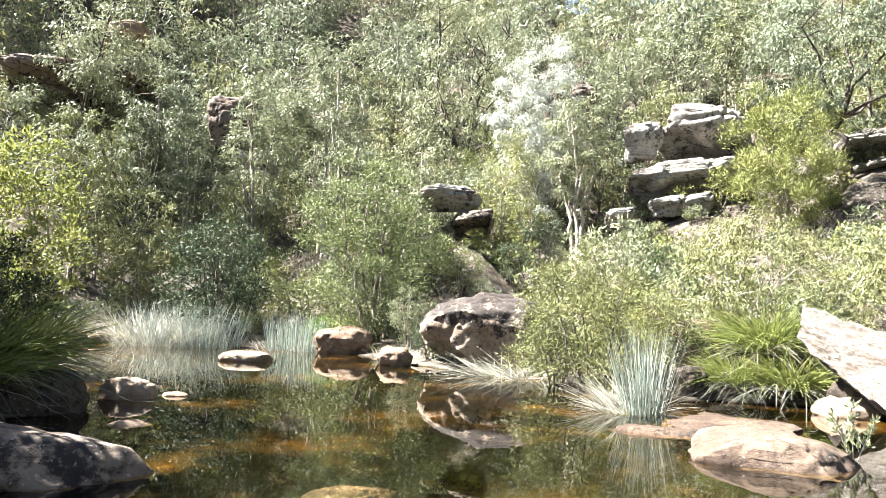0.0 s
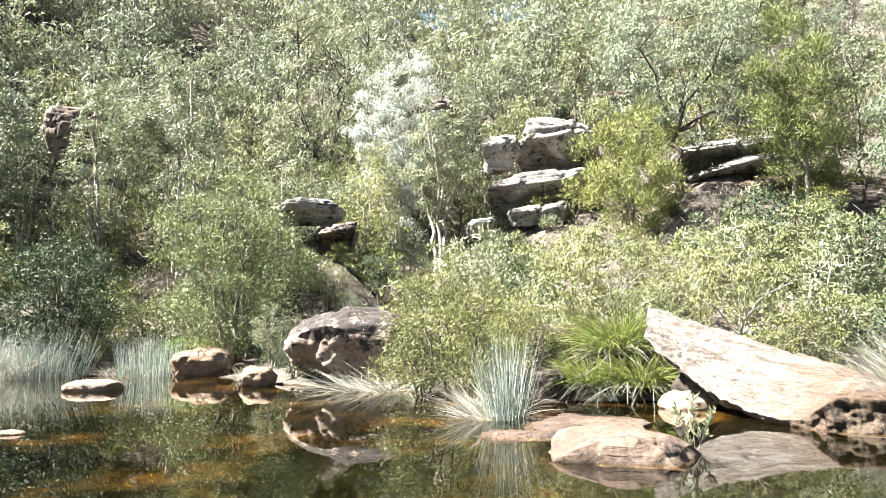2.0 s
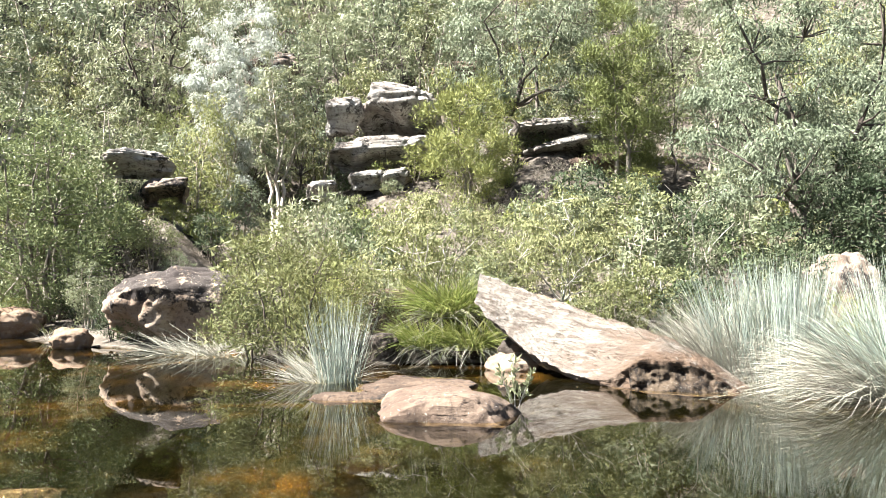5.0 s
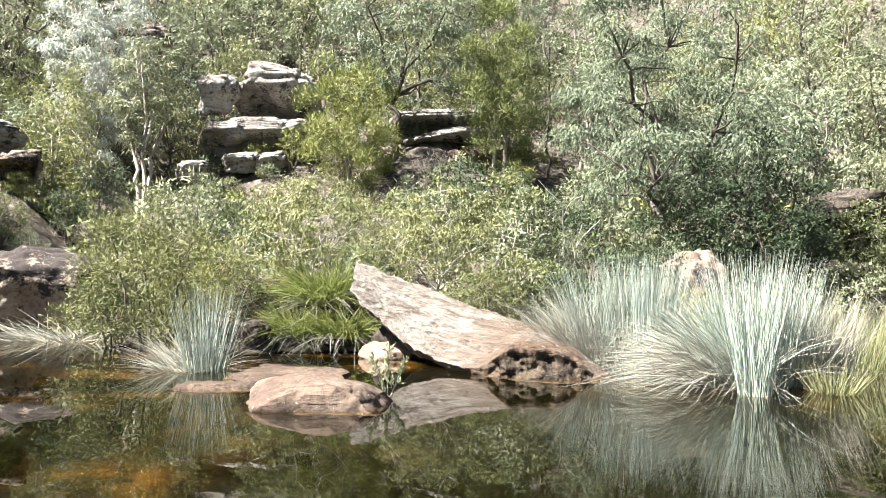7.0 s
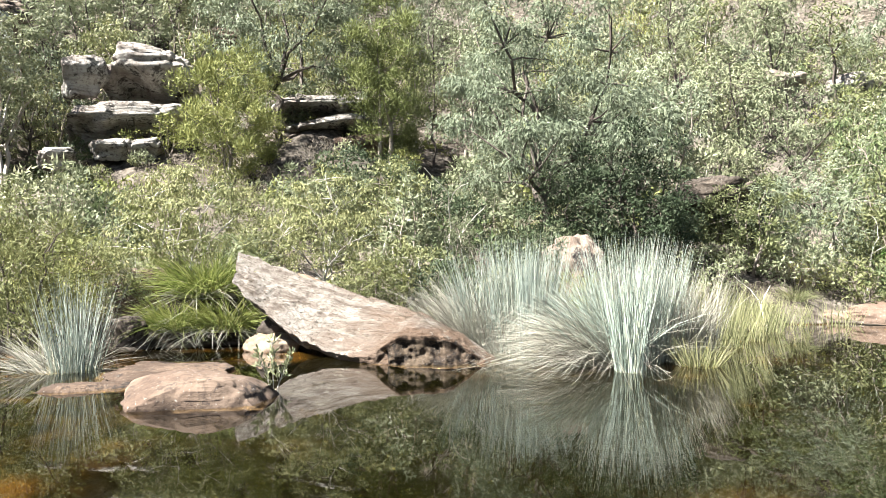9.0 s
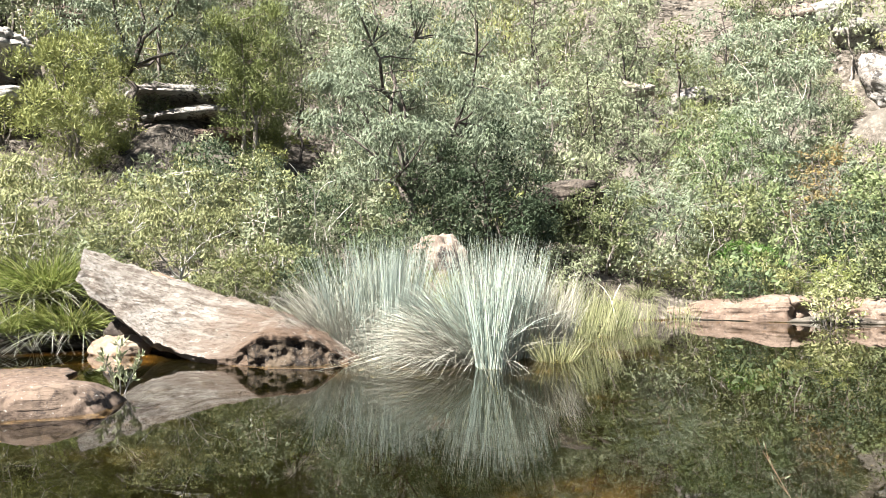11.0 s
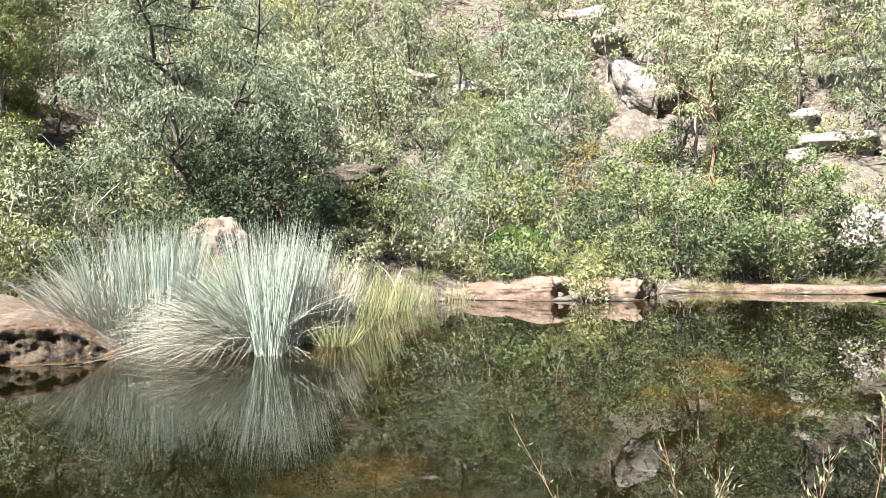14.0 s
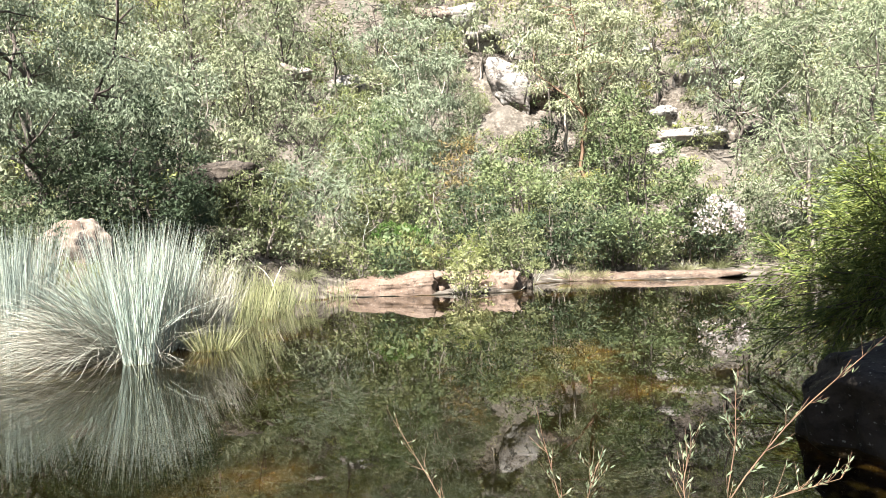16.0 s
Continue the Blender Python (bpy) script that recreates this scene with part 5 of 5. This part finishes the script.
# strap-leaved tussocks
def tussock(place, label, seed, n, radius, length, width, mat=STRAP, dead=0):
    ob = thing("tussock", place, label, "tussock", "strap-leaved tussocks")
    rng = np.random.default_rng(seed)
    v, f = blades(rng, int(n * 1.35), (0, 0, 0), radius, length, width, (0.03, 0.95), 0.8, low=0.95)
    part("foliage", quick_mesh("strap_leaves", v, [f], mat), ob)
    if dead:
        v, f = blades(rng, dead, (0, 0, 0), radius, length * 0.9, width, (0.7, 1.4), 0.9, low=0.6)
        part("dry_foliage", quick_mesh("dry_leaves", v, [f], RUSH_DRY), ob, "dry hanging leaves")


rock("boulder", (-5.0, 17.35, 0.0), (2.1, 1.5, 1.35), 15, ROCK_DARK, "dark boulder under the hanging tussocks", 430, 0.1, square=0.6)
tussock((-5.0, 17.2, 1.2), "big green strap-leaved tussock on a dark boulder", 431, 1300, 0.65, 1.7, 0.020, dead=200)
tussock((-5.5, 16.6, 0.45), "green strap-leaved tussock by the water", 432, 700, 0.5, 1.35, 0.018, dead=90)
tussock((-4.45, 16.6, 0.45), "green strap-leaved tussock beside the slab", 433, 700, 0.5, 1.35, 0.018, dead=160)
tussock((-12.9, 4.0, 0.75), "dark green strap-leaved tussock on the shaded bank", 434, 1500, 1.0, 1.7, 0.022, dead=120)
tussock((-11.9, 3.2, 0.6), "dark green strap-leaved tussock by the near bank", 435, 900, 0.8, 1.4, 0.022, dead=70)
tussock((-14.5, 4.7, 0.5), "green strap-leaved tussock on the shaded bank", 436, 600, 0.6, 1.1, 0.022, dead=60)
for k, (b, r, h) in enumerate([(-71.0, 30, 1.2), (-68.5, 34, 1.4), (-5, 17.6, 0.7), (-2, 17.0, 0.8), (1, 16.6, 0.9), (-7.5, 17.8, 0.7), (42.3, 27.0, 0.8), (48.5, 32.4, 0.9), (50.5, 32.2, 0.8), (56.8, 33.2, 0.9), (59.2, 34.3, 1.0), (37, 26.8, 0.7), (33.5, 27.2, 0.8), (27.5, 26.4, 0.9)]):
    x, y = polar(b, r)
    tussock((x, y, ground_at(x, y)), "yellow-green grass tussock on the bank", 440 + k, 260, 0.35 * h, h * 1.1, 0.016, REED_YELLOW)


# ---- young plants by the water ----
def sapling(place, label, seed, stems, leaf, width, mat, bark=BARK_RED, count=9, hang=0.35):
    """Thin stems, each (points), with narrow leaves set along side twigs."""
    rng = np.random.default_rng(seed)
    ob = thing("sapling", place, label, "sapling", "young plants")
    paths, at, way = [], [], []
    for pts, radius in stems:
        pts = np.array(pts, float)
        t = np.linspace(0, 1, 12)
        knots = np.linspace(0, 1, len(pts))
        line = np.stack([np.interp(t, knots, pts[:, c]) for c in range(3)], 1)
        line[1:-1] = 0.25 * line[:-2] + 0.5 * line[1:-1] + 0.25 * line[2:]
        paths.append((line, np.linspace(radius, radius * 0.35, 12)))
        for i in range(4, 12):
            d = unit(line[i] - line[i - 1])
            for _ in range(2):
                w = unit(d + rng.normal(size=3) * 0.55 + np.array([0, 0, 0.25]))
                ln = rng.uniform(0.06, 0.17) * (1.2 - 0.5 * i / 12)
                twig = np.array([line[i] + w * ln * s + np.array([0, 0, 0.02 * s * s]) for s in np.linspace(0, 1, 4)])
                paths.append((twig, np.linspace(radius * 0.35, radius * 0.15, 4)))
                for s in rng.uniform(0.25, 1.0, count):
                    at.append(line[i] + w * ln * s)
                    way.append(unit(w + rng.normal(size=3) * 0.45 + np.array([0, 0, hang])))
    part("stem", quick_mesh("sapling_stems", *[w if i == 0 else [w] for i, w in enumerate(tubes(paths, 5))], bark, True), ob)
    v, f = leaves(rng, np.array(at), np.array(way), leaf, width, 0.2)
    part("foliage", quick_mesh("sapling_leaves", v, [f], mat), ob)


x0, y0 = 2.75, 1.75
sapling((x0, y0, 0.15), "thin reddish willowy sapling on the near bank", 501,
        [([(0, 0, -0.1), (0.15, -0.05, 0.35), (0.28, -0.3, 0.75), (0.42, -0.62, 1.1)], 0.0045),
         ([(0.16, -0.08, 0.42), (0.2, -0.1, 0.62), (0.18, -0.12, 0.85)], 0.0030),
         ([(0.1, -0.02, 0.25), (0.25, -0.2, 0.4), (0.42, -0.42, 0.5)], 0.0030),
         ([(0.05, 0.0, 0.15), (0.02, 0.04, 0.45), (0.06, 0.02, 0.62)], 0.0030)], 0.036, 0.009, LEAF_FEATHER, count=3)
sapling((2.5, 2.2, 0.06), "thin green sapling on the near bank", 502,
        [([(0, 0, -0.1), (0.02, 0.02, 0.35), (-0.06, 0.06, 0.72)], 0.0037), ([(0.01, 0.01, 0.25), (0.08, -0.05, 0.42), (0.12, -0.08, 0.58)], 0.0030)], 0.036, 0.009, LEAF_FEATHER, count=3)
sapling((2.3, 2.55, 0.04), "bare thin twig on the near bank", 503, [([(0, 0, -0.1), (-0.1, 0.12, 0.4), (-0.22, 0.3, 0.74)], 0.0030)], 0.03, 0.008, LEAF_FEATHER, count=1)
sapling((-2.1, 10.35, -0.15), "young shrub with pale leaf rosettes in the shallows", 504,
        [([(0, 0, -0.2), (-0.08, 0.0, 0.3), (-0.22, 0.0, 0.62)], 0.012), ([(0, 0, 0.0), (0.1, 0.0, 0.3), (0.24, 0.0, 0.6)], 0.01), ([(0, 0, 0.1), (0.0, -0.05, 0.4), (-0.02, -0.05, 0.78)], 0.01)], 0.10, 0.03, LEAF_ROSETTE, BARK_WHITE, 6, 0.4)

# she-oak leaning in over the near bank
x, y = 10.6, 2.4
oak = thing("she_oak", (x, y, ground_at(x, y)), "dark she-oak with low drooping boughs over the water", "tree", "she-oaks")
rng = np.random.default_rng(511)
paths, tips = [(np.linspace((0, 0, -0.3), (0.1, 0.1, 3.3), 7), np.linspace(0.09, 0.03, 7))], []
cfg = {"wig": 0.09, "up": -0.02, "kids": 5, "open": 0.5, "from": 0.2}
for k in range(26):
    z = 0.45 + 2.7 * k / 26
    a = radians(95 + 75 * ((k * 0.618) % 1.0))
    branch(rng, (0, 0, z), (math.cos(a), math.sin(a), 0.12), 1.75 - 0.45 * z, 0.03, 2, cfg, paths, tips)
part("trunk", quick_mesh("oak_wood", *[w if i == 0 else [w] for i, w in enumerate(tubes(paths, 4))], BARK_DARK, True), oak)
pos, ways = np.array([t[0] for t in tips]), np.array([t[1] for t in tips])
n = 70000
pick = rng.integers(0, len(pos), n)
s = rng.uniform(-1.6, 0.5, (n, 1))
v, f = leaves(rng, pos[pick] + ways[pick] * s * 0.4 + rng.normal(size=(n, 3)) * 0.05, unit(ways[pick] + np.array([0, 0, -0.3])), 0.11, 0.018, 0.35, True)
part("crown", quick_mesh("oak_needles", v, [f], leaf_material("dark she-oak needles", [(0.05, 0.075, 0.02), (0.11, 0.145, 0.04), (0.24, 0.27, 0.07)], 0.6, 0.3, 1.0, 0.8)), oak)

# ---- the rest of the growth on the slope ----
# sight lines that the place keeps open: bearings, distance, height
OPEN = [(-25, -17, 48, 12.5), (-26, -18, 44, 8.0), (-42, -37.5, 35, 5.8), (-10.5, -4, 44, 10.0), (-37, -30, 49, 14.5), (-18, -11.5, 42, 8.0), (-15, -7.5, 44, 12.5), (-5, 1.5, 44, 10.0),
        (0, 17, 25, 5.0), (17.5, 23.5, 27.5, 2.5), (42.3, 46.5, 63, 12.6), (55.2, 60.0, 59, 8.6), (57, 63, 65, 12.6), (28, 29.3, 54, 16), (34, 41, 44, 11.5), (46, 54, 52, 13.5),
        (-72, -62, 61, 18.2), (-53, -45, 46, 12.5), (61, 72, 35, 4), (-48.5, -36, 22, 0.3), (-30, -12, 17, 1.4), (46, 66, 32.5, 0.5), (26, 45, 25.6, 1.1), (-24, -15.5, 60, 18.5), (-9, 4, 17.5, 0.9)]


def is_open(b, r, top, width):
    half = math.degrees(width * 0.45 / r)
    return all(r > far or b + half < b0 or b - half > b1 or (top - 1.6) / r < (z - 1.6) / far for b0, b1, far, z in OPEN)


def proto(name, kind, seed, width, height, leaf, leaf_mat, bark_mat, label, category, group, single, amount=1.0):
    woods, crown = plant_meshes(kind, seed, width, height, leaf, leaf_mat, bark_mat, single=single, amount=amount, twigs=1 if single else 0)
    ob = thing(name, (0, 0, -500), label, category, group)
    for wood in woods:
        part("stem" if category == "shrub" else "trunk", wood, ob)
    part("crown", crown, ob)
    return ob, width, height


def spread(protos, count, bearings, band, seed, clear, scale=(0.75, 1.25), from_shore=True):
    """Sets copies of the given plants about the slope, between two distances from the water."""
    rng = np.random.default_rng(seed)
    taken, used = [], set()
    tries = 0
    while len(taken) < count and tries < count * 60:
        tries += 1
        b = rng.uniform(*bearings)
        r = math.sqrt(rng.uniform(14.0**2, 75.0**2))
        x, y = polar(b, r)
        d = float(shore_distance([(x, y)])[0])
        if not band[0] < d < band[1] or y < 2:
            continue
        k = int(rng.integers(len(protos)))
        ob, w, h = protos[k]
        s = rng.uniform(*scale)
        z = ground_at(x, y)
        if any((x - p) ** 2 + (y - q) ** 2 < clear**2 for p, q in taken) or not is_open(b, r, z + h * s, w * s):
            continue
        m = Matrix.LocRotScale((x, y, z - 0.05), Euler((0, 0, rng.uniform(0, 6.28))), (s, s, s * rng.uniform(0.85, 1.15)))
        taken.append((x, y))
        if k in used:
            copy_thing(ob, m)
        else:
            used.add(k)
            ob.matrix_basis = m
    for k, (ob, _, _) in enumerate(protos):
        if k not in used:
            for o in (*ob.children_recursive, ob):
                bpy.data.objects.remove(o)


G1, G2, G3 = "shrubs at the foot of the slope", "shrubs on the slope", "gums on the slope"
spread([proto("shrub", "shrub", 601, 2.0, 2.0, 0.078, LEAF_OLIVE, BARK_GREY, "olive shrub on the bank", "shrub", G1, True, 0.75),
        proto("shrub", "thicket", 602, 2.2, 1.6, 0.078, LEAF_FRESH, BARK_GREY, "low fresh green shrub on the bank", "shrub", G1, True, 0.6),
        proto("shrub", "shrub", 603, 1.8, 2.3, 0.078, LEAF_GUM, BARK_PALE, "grey-green shrub with pale stems", "shrub", G1, True, 0.75),
        proto("shrub", "twiggy", 604, 1.8, 1.7, 0.22, LEAF_GREY, BARK_GREY, "dry grey twiggy shrub", "shrub", G1, True, 0.6),
        proto("shrub", "thicket", 605, 1.8, 1.3, 0.068, LEAF_YELLOW, BARK_GREY, "low yellow-green shrub on the bank", "shrub", G1, True, 0.6),
        proto("shrub", "shrub", 606, 2.2, 2.2, 0.095, LEAF_DARK, BARK_DARK, "dark green shrub on the bank", "shrub", G1, True, 0.75)],
       90, (-72, 72), (0.8, 9.0), 611, 1.1)
spread([proto("shrub", "shrub", 621, 3.0, 2.8, 0.185, LEAF_OLIVE, BARK_GREY, "olive shrub on the slope", "shrub", G2, True, 0.7),
        proto("shrub", "shrub", 622, 3.0, 3.2, 0.185, LEAF_GUM, BARK_PALE, "grey-green shrub on the slope", "shrub", G2, True, 0.7),
        proto("shrub", "thicket", 623, 3.0, 2.0, 0.185, LEAF_FRESH, BARK_GREY, "green thicket on the slope", "shrub", G2, True, 0.7),
        proto("shrub", "weeping", 624, 2.8, 3.2, 0.28, LEAF_FEATHER, BARK_GREY, "feathery wattle on the slope", "shrub", G2, True, 0.7),
        proto("shrub", "twiggy", 625, 2.6, 2.0, 0.35, LEAF_GREY, BARK_GREY, "dry grey brushwood on the slope", "shrub", G2, True, 0.7),
        proto("shrub", "shrub", 626, 2.6, 2.4, 0.185, LEAF_YELLOW, BARK_GREY, "yellow-green shrub on the slope", "shrub", G2, True, 0.8),
        proto("shrub", "thicket", 627, 3.2, 2.6, 0.185, LEAF_DARK, BARK_DARK, "dark thicket on the slope", "shrub", G2, True, 0.8)],
       160, (-76, 76), (6.0, 45.0), 631, 2.0)
spread([proto("gum_tree", "slender", 641, 4.6, 7.5, 0.22, LEAF_GUM, BARK_PALE, "slim pale gum on the slope", "tree", G3, True, 0.65),
        proto("gum_tree", "gum", 642, 6.0, 8.0, 0.22, LEAF_GUM, BARK_DARK, "dark-trunked gum on the slope", "tree", G3, True, 0.6),
        proto("gum_tree", "slender", 643, 4.2, 6.5, 0.22, LEAF_BLUE, BARK_GREY, "slim blue-green gum on the slope", "tree", G3, True, 0.8),
        proto("gum_tree", "gum", 644, 5.4, 7.0, 0.22, LEAF_OLIVE, BARK_DARK, "olive-leaved gum on the slope", "tree", G3, True, 0.65),
        proto("gum_tree", "needle", 645, 3.6, 6.0, 0.24, LEAF_NEEDLE, BARK_GREY, "young she-oak on the slope", "tree", G3, True, 0.6)],
       120, (-78, 78), (9.0, 60.0), 651, 2.8)


spread([proto("shrub", "thicket", 661, 2.2, 1.4, 0.185, LEAF_OLIVE, BARK_GREY, "low olive shrub below the ledges", "shrub", G2, True, 0.8),
        proto("shrub", "thicket", 662, 2.0, 1.2, 0.185, LEAF_GUM, BARK_GREY, "low grey-green shrub below the ledges", "shrub", G2, True, 0.8)],
       46, (-32, -1), (6.0, 28.0), 663, 1.5)


spread([proto("shrub", "shrub", 671, 2.8, 2.6, 0.185, LEAF_GUM, BARK_GREY, "grey-green shrub on the open slope", "shrub", G2, True, 0.8),
        proto("shrub", "thicket", 672, 3.0, 2.2, 0.185, LEAF_OLIVE, BARK_GREY, "olive thicket on the open slope", "shrub", G2, True, 0.8),
        proto("shrub", "twiggy", 674, 2.4, 1.8, 0.30, LEAF_GREY, BARK_DARK, "grey brushwood on the open slope", "shrub", G2, True, 0.8)],
       70, (18, 70), (7.0, 46.0), 673, 1.7)
# gums with dark crooked limbs against the upper slope
for k, (b, r, h, w) in enumerate([(-62, 66, 12, 8), (-52, 64, 12, 8), (-46, 70, 12, 9), (-29, 66, 12, 8), (-22, 64, 11, 7), (-6, 60, 12, 8), (13, 54, 11, 8), (20, 58, 12, 8),
                                  (26.5, 62, 12, 8), (34, 64, 12, 8), (47, 68, 12, 8), (53, 62, 11, 7), (61, 58, 12, 8)]):
    plant("gum_tree", "spreading" if k % 2 else "gum", b, r, 0, w, LEAF_GUM if k % 3 else LEAF_BLUE, BARK_DARK, "gum with a dark crooked trunk on the upper slope", "tree", 680 + k, SLOPE, tall=h, trunk=0.24, amount=0.5)


# straight bare-stemmed gums that stand clear of the brush
for k, (b, r, h, mat) in enumerate([(-72, 62, 10, 0), (-59, 60, 10, 0), (-50.5, 62, 11, 1), (-43, 58, 10, 0), (-41, 62, 11, 0), (-27, 56, 11, 0), (-23.4, 57, 12, 1), (-20.6, 56, 11, 0), (-18.9, 58, 12, 0), (-13, 56, 10, 0),
                                    (-9.5, 53, 11, 0), (1.0, 54, 11, 0), (6.5, 52, 11, 0), (14.6, 50, 11, 0), (15.6, 52, 12, 1), (18.3, 50, 10, 0), (22, 54, 11, 1), (24.6, 52, 9, 0), (30.4, 56, 9, 0), (36, 54, 9, 1),
                                    (39.2, 62, 10, 0), (47.0, 60, 10, 0), (48.4, 56, 10, 1), (51.6, 60, 10, 0), (55.2, 66, 10, 0), (59.7, 62, 9, 0), (63, 58, 10, 0)]):
    plant("gum_tree", "pole", b, r, 0, 3.6, LEAF_GUM if k % 2 else LEAF_OLIVE, (BARK_DARK, BARK_PALE)[mat], ("slim gum with a straight dark bare trunk", "slim gum with a straight pale bare trunk")[mat], "tree", 900 + k, SLOPE, tall=h * (0.85 + 0.3 * ((k * 0.37) % 1)), trunk=0.17, amount=0.6, lean=(0.12 * ((k * 0.618) % 1 - 0.5), 0))


# far woods along the ridge, and low scrub between: uncounted growth
def mass(name, kinds, count, bearings, rmin, rmax, seed, label, tall, group_leaf, amount, trunk_mat=BARK_GREY, use_open=False):
    rng = np.random.default_rng(seed)
    bases = []
    for k, (kind, w, h, mat) in enumerate(kinds):
        woods, crown = plant_meshes(kind, seed + 10 + k, w, h, group_leaf, mat, trunk_mat, single=True, amount=amount, twigs=2)
        got = []
        for me in (*woods, crown):
            v = np.zeros(len(me.vertices) * 3, np.float32)
            me.vertices.foreach_get("co", v)
            f = np.zeros(len(me.loops), np.int32)
            me.loops.foreach_get("vertex_index", f)
            got.append((v.reshape(-1, 3), f.reshape(-1, me.polygons[0].loop_total)))
            bpy.data.meshes.remove(me)
        bases.append(([join(got[:-1]), got[-1]], mat, w, h))
    b = rng.uniform(*bearings, count)
    r = np.sqrt(rng.uniform(rmin**2, rmax**2, count))
    xy = np.c_[r * np.sin(np.radians(b)), r * np.cos(np.radians(b))]
    z, d = land(xy), shore_distance(xy)
    which = rng.integers(0, len(kinds), count)
    ob = thing(name, (0, 0, 0), label, "vegetation")
    ob["kind"] = "stuff"
    woods = []
    for k, (got, mat, w, h) in enumerate(bases):
        crowns = []
        for i in np.nonzero(which == k)[0]:
            s = rng.uniform(0.7, 1.3)
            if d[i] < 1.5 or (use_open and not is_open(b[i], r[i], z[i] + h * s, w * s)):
                continue
            a = rng.uniform(0, 6.28)
            m = np.array([[math.cos(a), -math.sin(a), 0], [math.sin(a), math.cos(a), 0], [0, 0, tall]]) * s
            shift = np.array([xy[i, 0], xy[i, 1], z[i] - 0.05])
            woods.append((got[0][0] @ m.T + shift, got[0][1]))
            crowns.append((got[1][0] @ m.T + shift, got[1][1]))
        if crowns:
            v, f = join(crowns)
            tagged(part("canopy", quick_mesh("crowns", v, [f], mat), ob), kind="stuff")
    v, f = join(woods)
    tagged(part("timber", quick_mesh("trunks", v, [f], trunk_mat, True), ob), kind="stuff")


mass("ridge_woods", [("gum", 7.0, 10.0, LEAF_GUM), ("slender", 5.0, 9.0, LEAF_BLUE), ("gum", 6.0, 9.0, LEAF_OLIVE), ("needle", 4.5, 7.0, LEAF_FEATHER)], 400, (-80, 80), 64, 128, 701,
     "grey-green gum woods along the ridge", 1.0, 0.48, 0.4, BARK_GREY)
mass("ridge_woods", [("gum", 7.0, 10.0, LEAF_GUM), ("slender", 6.0, 11.0, LEAF_BLUE)], 330, (-80, -6), 68, 118, 761,
     "tall gum woods on the skyline", 1.0, 0.55, 0.4, BARK_GREY)
mass("slope_brush", [("shrub", 2.6, 2.4, LEAF_OLIVE), ("shrub", 2.4, 2.6, LEAF_GUM), ("thicket", 2.6, 1.8, LEAF_FRESH), ("twiggy", 2.2, 1.6, LEAF_GREY), ("shrub", 2.2, 2.0, LEAF_YELLOW)], 560, (-76, 76), 20, 78, 721,
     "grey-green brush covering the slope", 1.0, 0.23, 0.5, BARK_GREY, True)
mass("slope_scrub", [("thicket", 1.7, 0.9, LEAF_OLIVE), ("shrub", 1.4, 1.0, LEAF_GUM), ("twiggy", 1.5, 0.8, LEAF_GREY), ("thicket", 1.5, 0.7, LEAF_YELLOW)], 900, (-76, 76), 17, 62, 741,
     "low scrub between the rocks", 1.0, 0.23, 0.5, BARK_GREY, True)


# tufts of grass and sedge along the banks
rng = np.random.default_rng(801)
tufts = {0: [], 1: []}
while len(tufts[0]) + len(tufts[1]) < 420:
    b = rng.uniform(-70, 70)
    r = rng.uniform(14, 40)
    x, y = polar(b, r)
    d = float(shore_distance([(x, y)])[0])
    if not 0.1 < d < 4.5 or (d < 0.8 and 46 < b < 66):
        continue
    h = rng.uniform(0.25, 0.75)
    tufts[int(rng.uniform() < 0.35)].append(blades(rng, 20, (x, y, ground_at(x, y)), 0.14, h * 1.3, 0.010 + 0.0004 * r, (0.05, 0.9), 0.3, low=0.05))
turf = thing("bank_grass", (0, 0, 0), "yellow-green grass tufts along the banks", "grass")
turf["kind"] = "stuff"
for k, mat in ((0, REED_YELLOW), (1, RUSH_DRY)):
    v, f = join(tufts[k])
    tagged(part("grass", quick_mesh("grass", v, [f], mat), turf), kind="stuff")
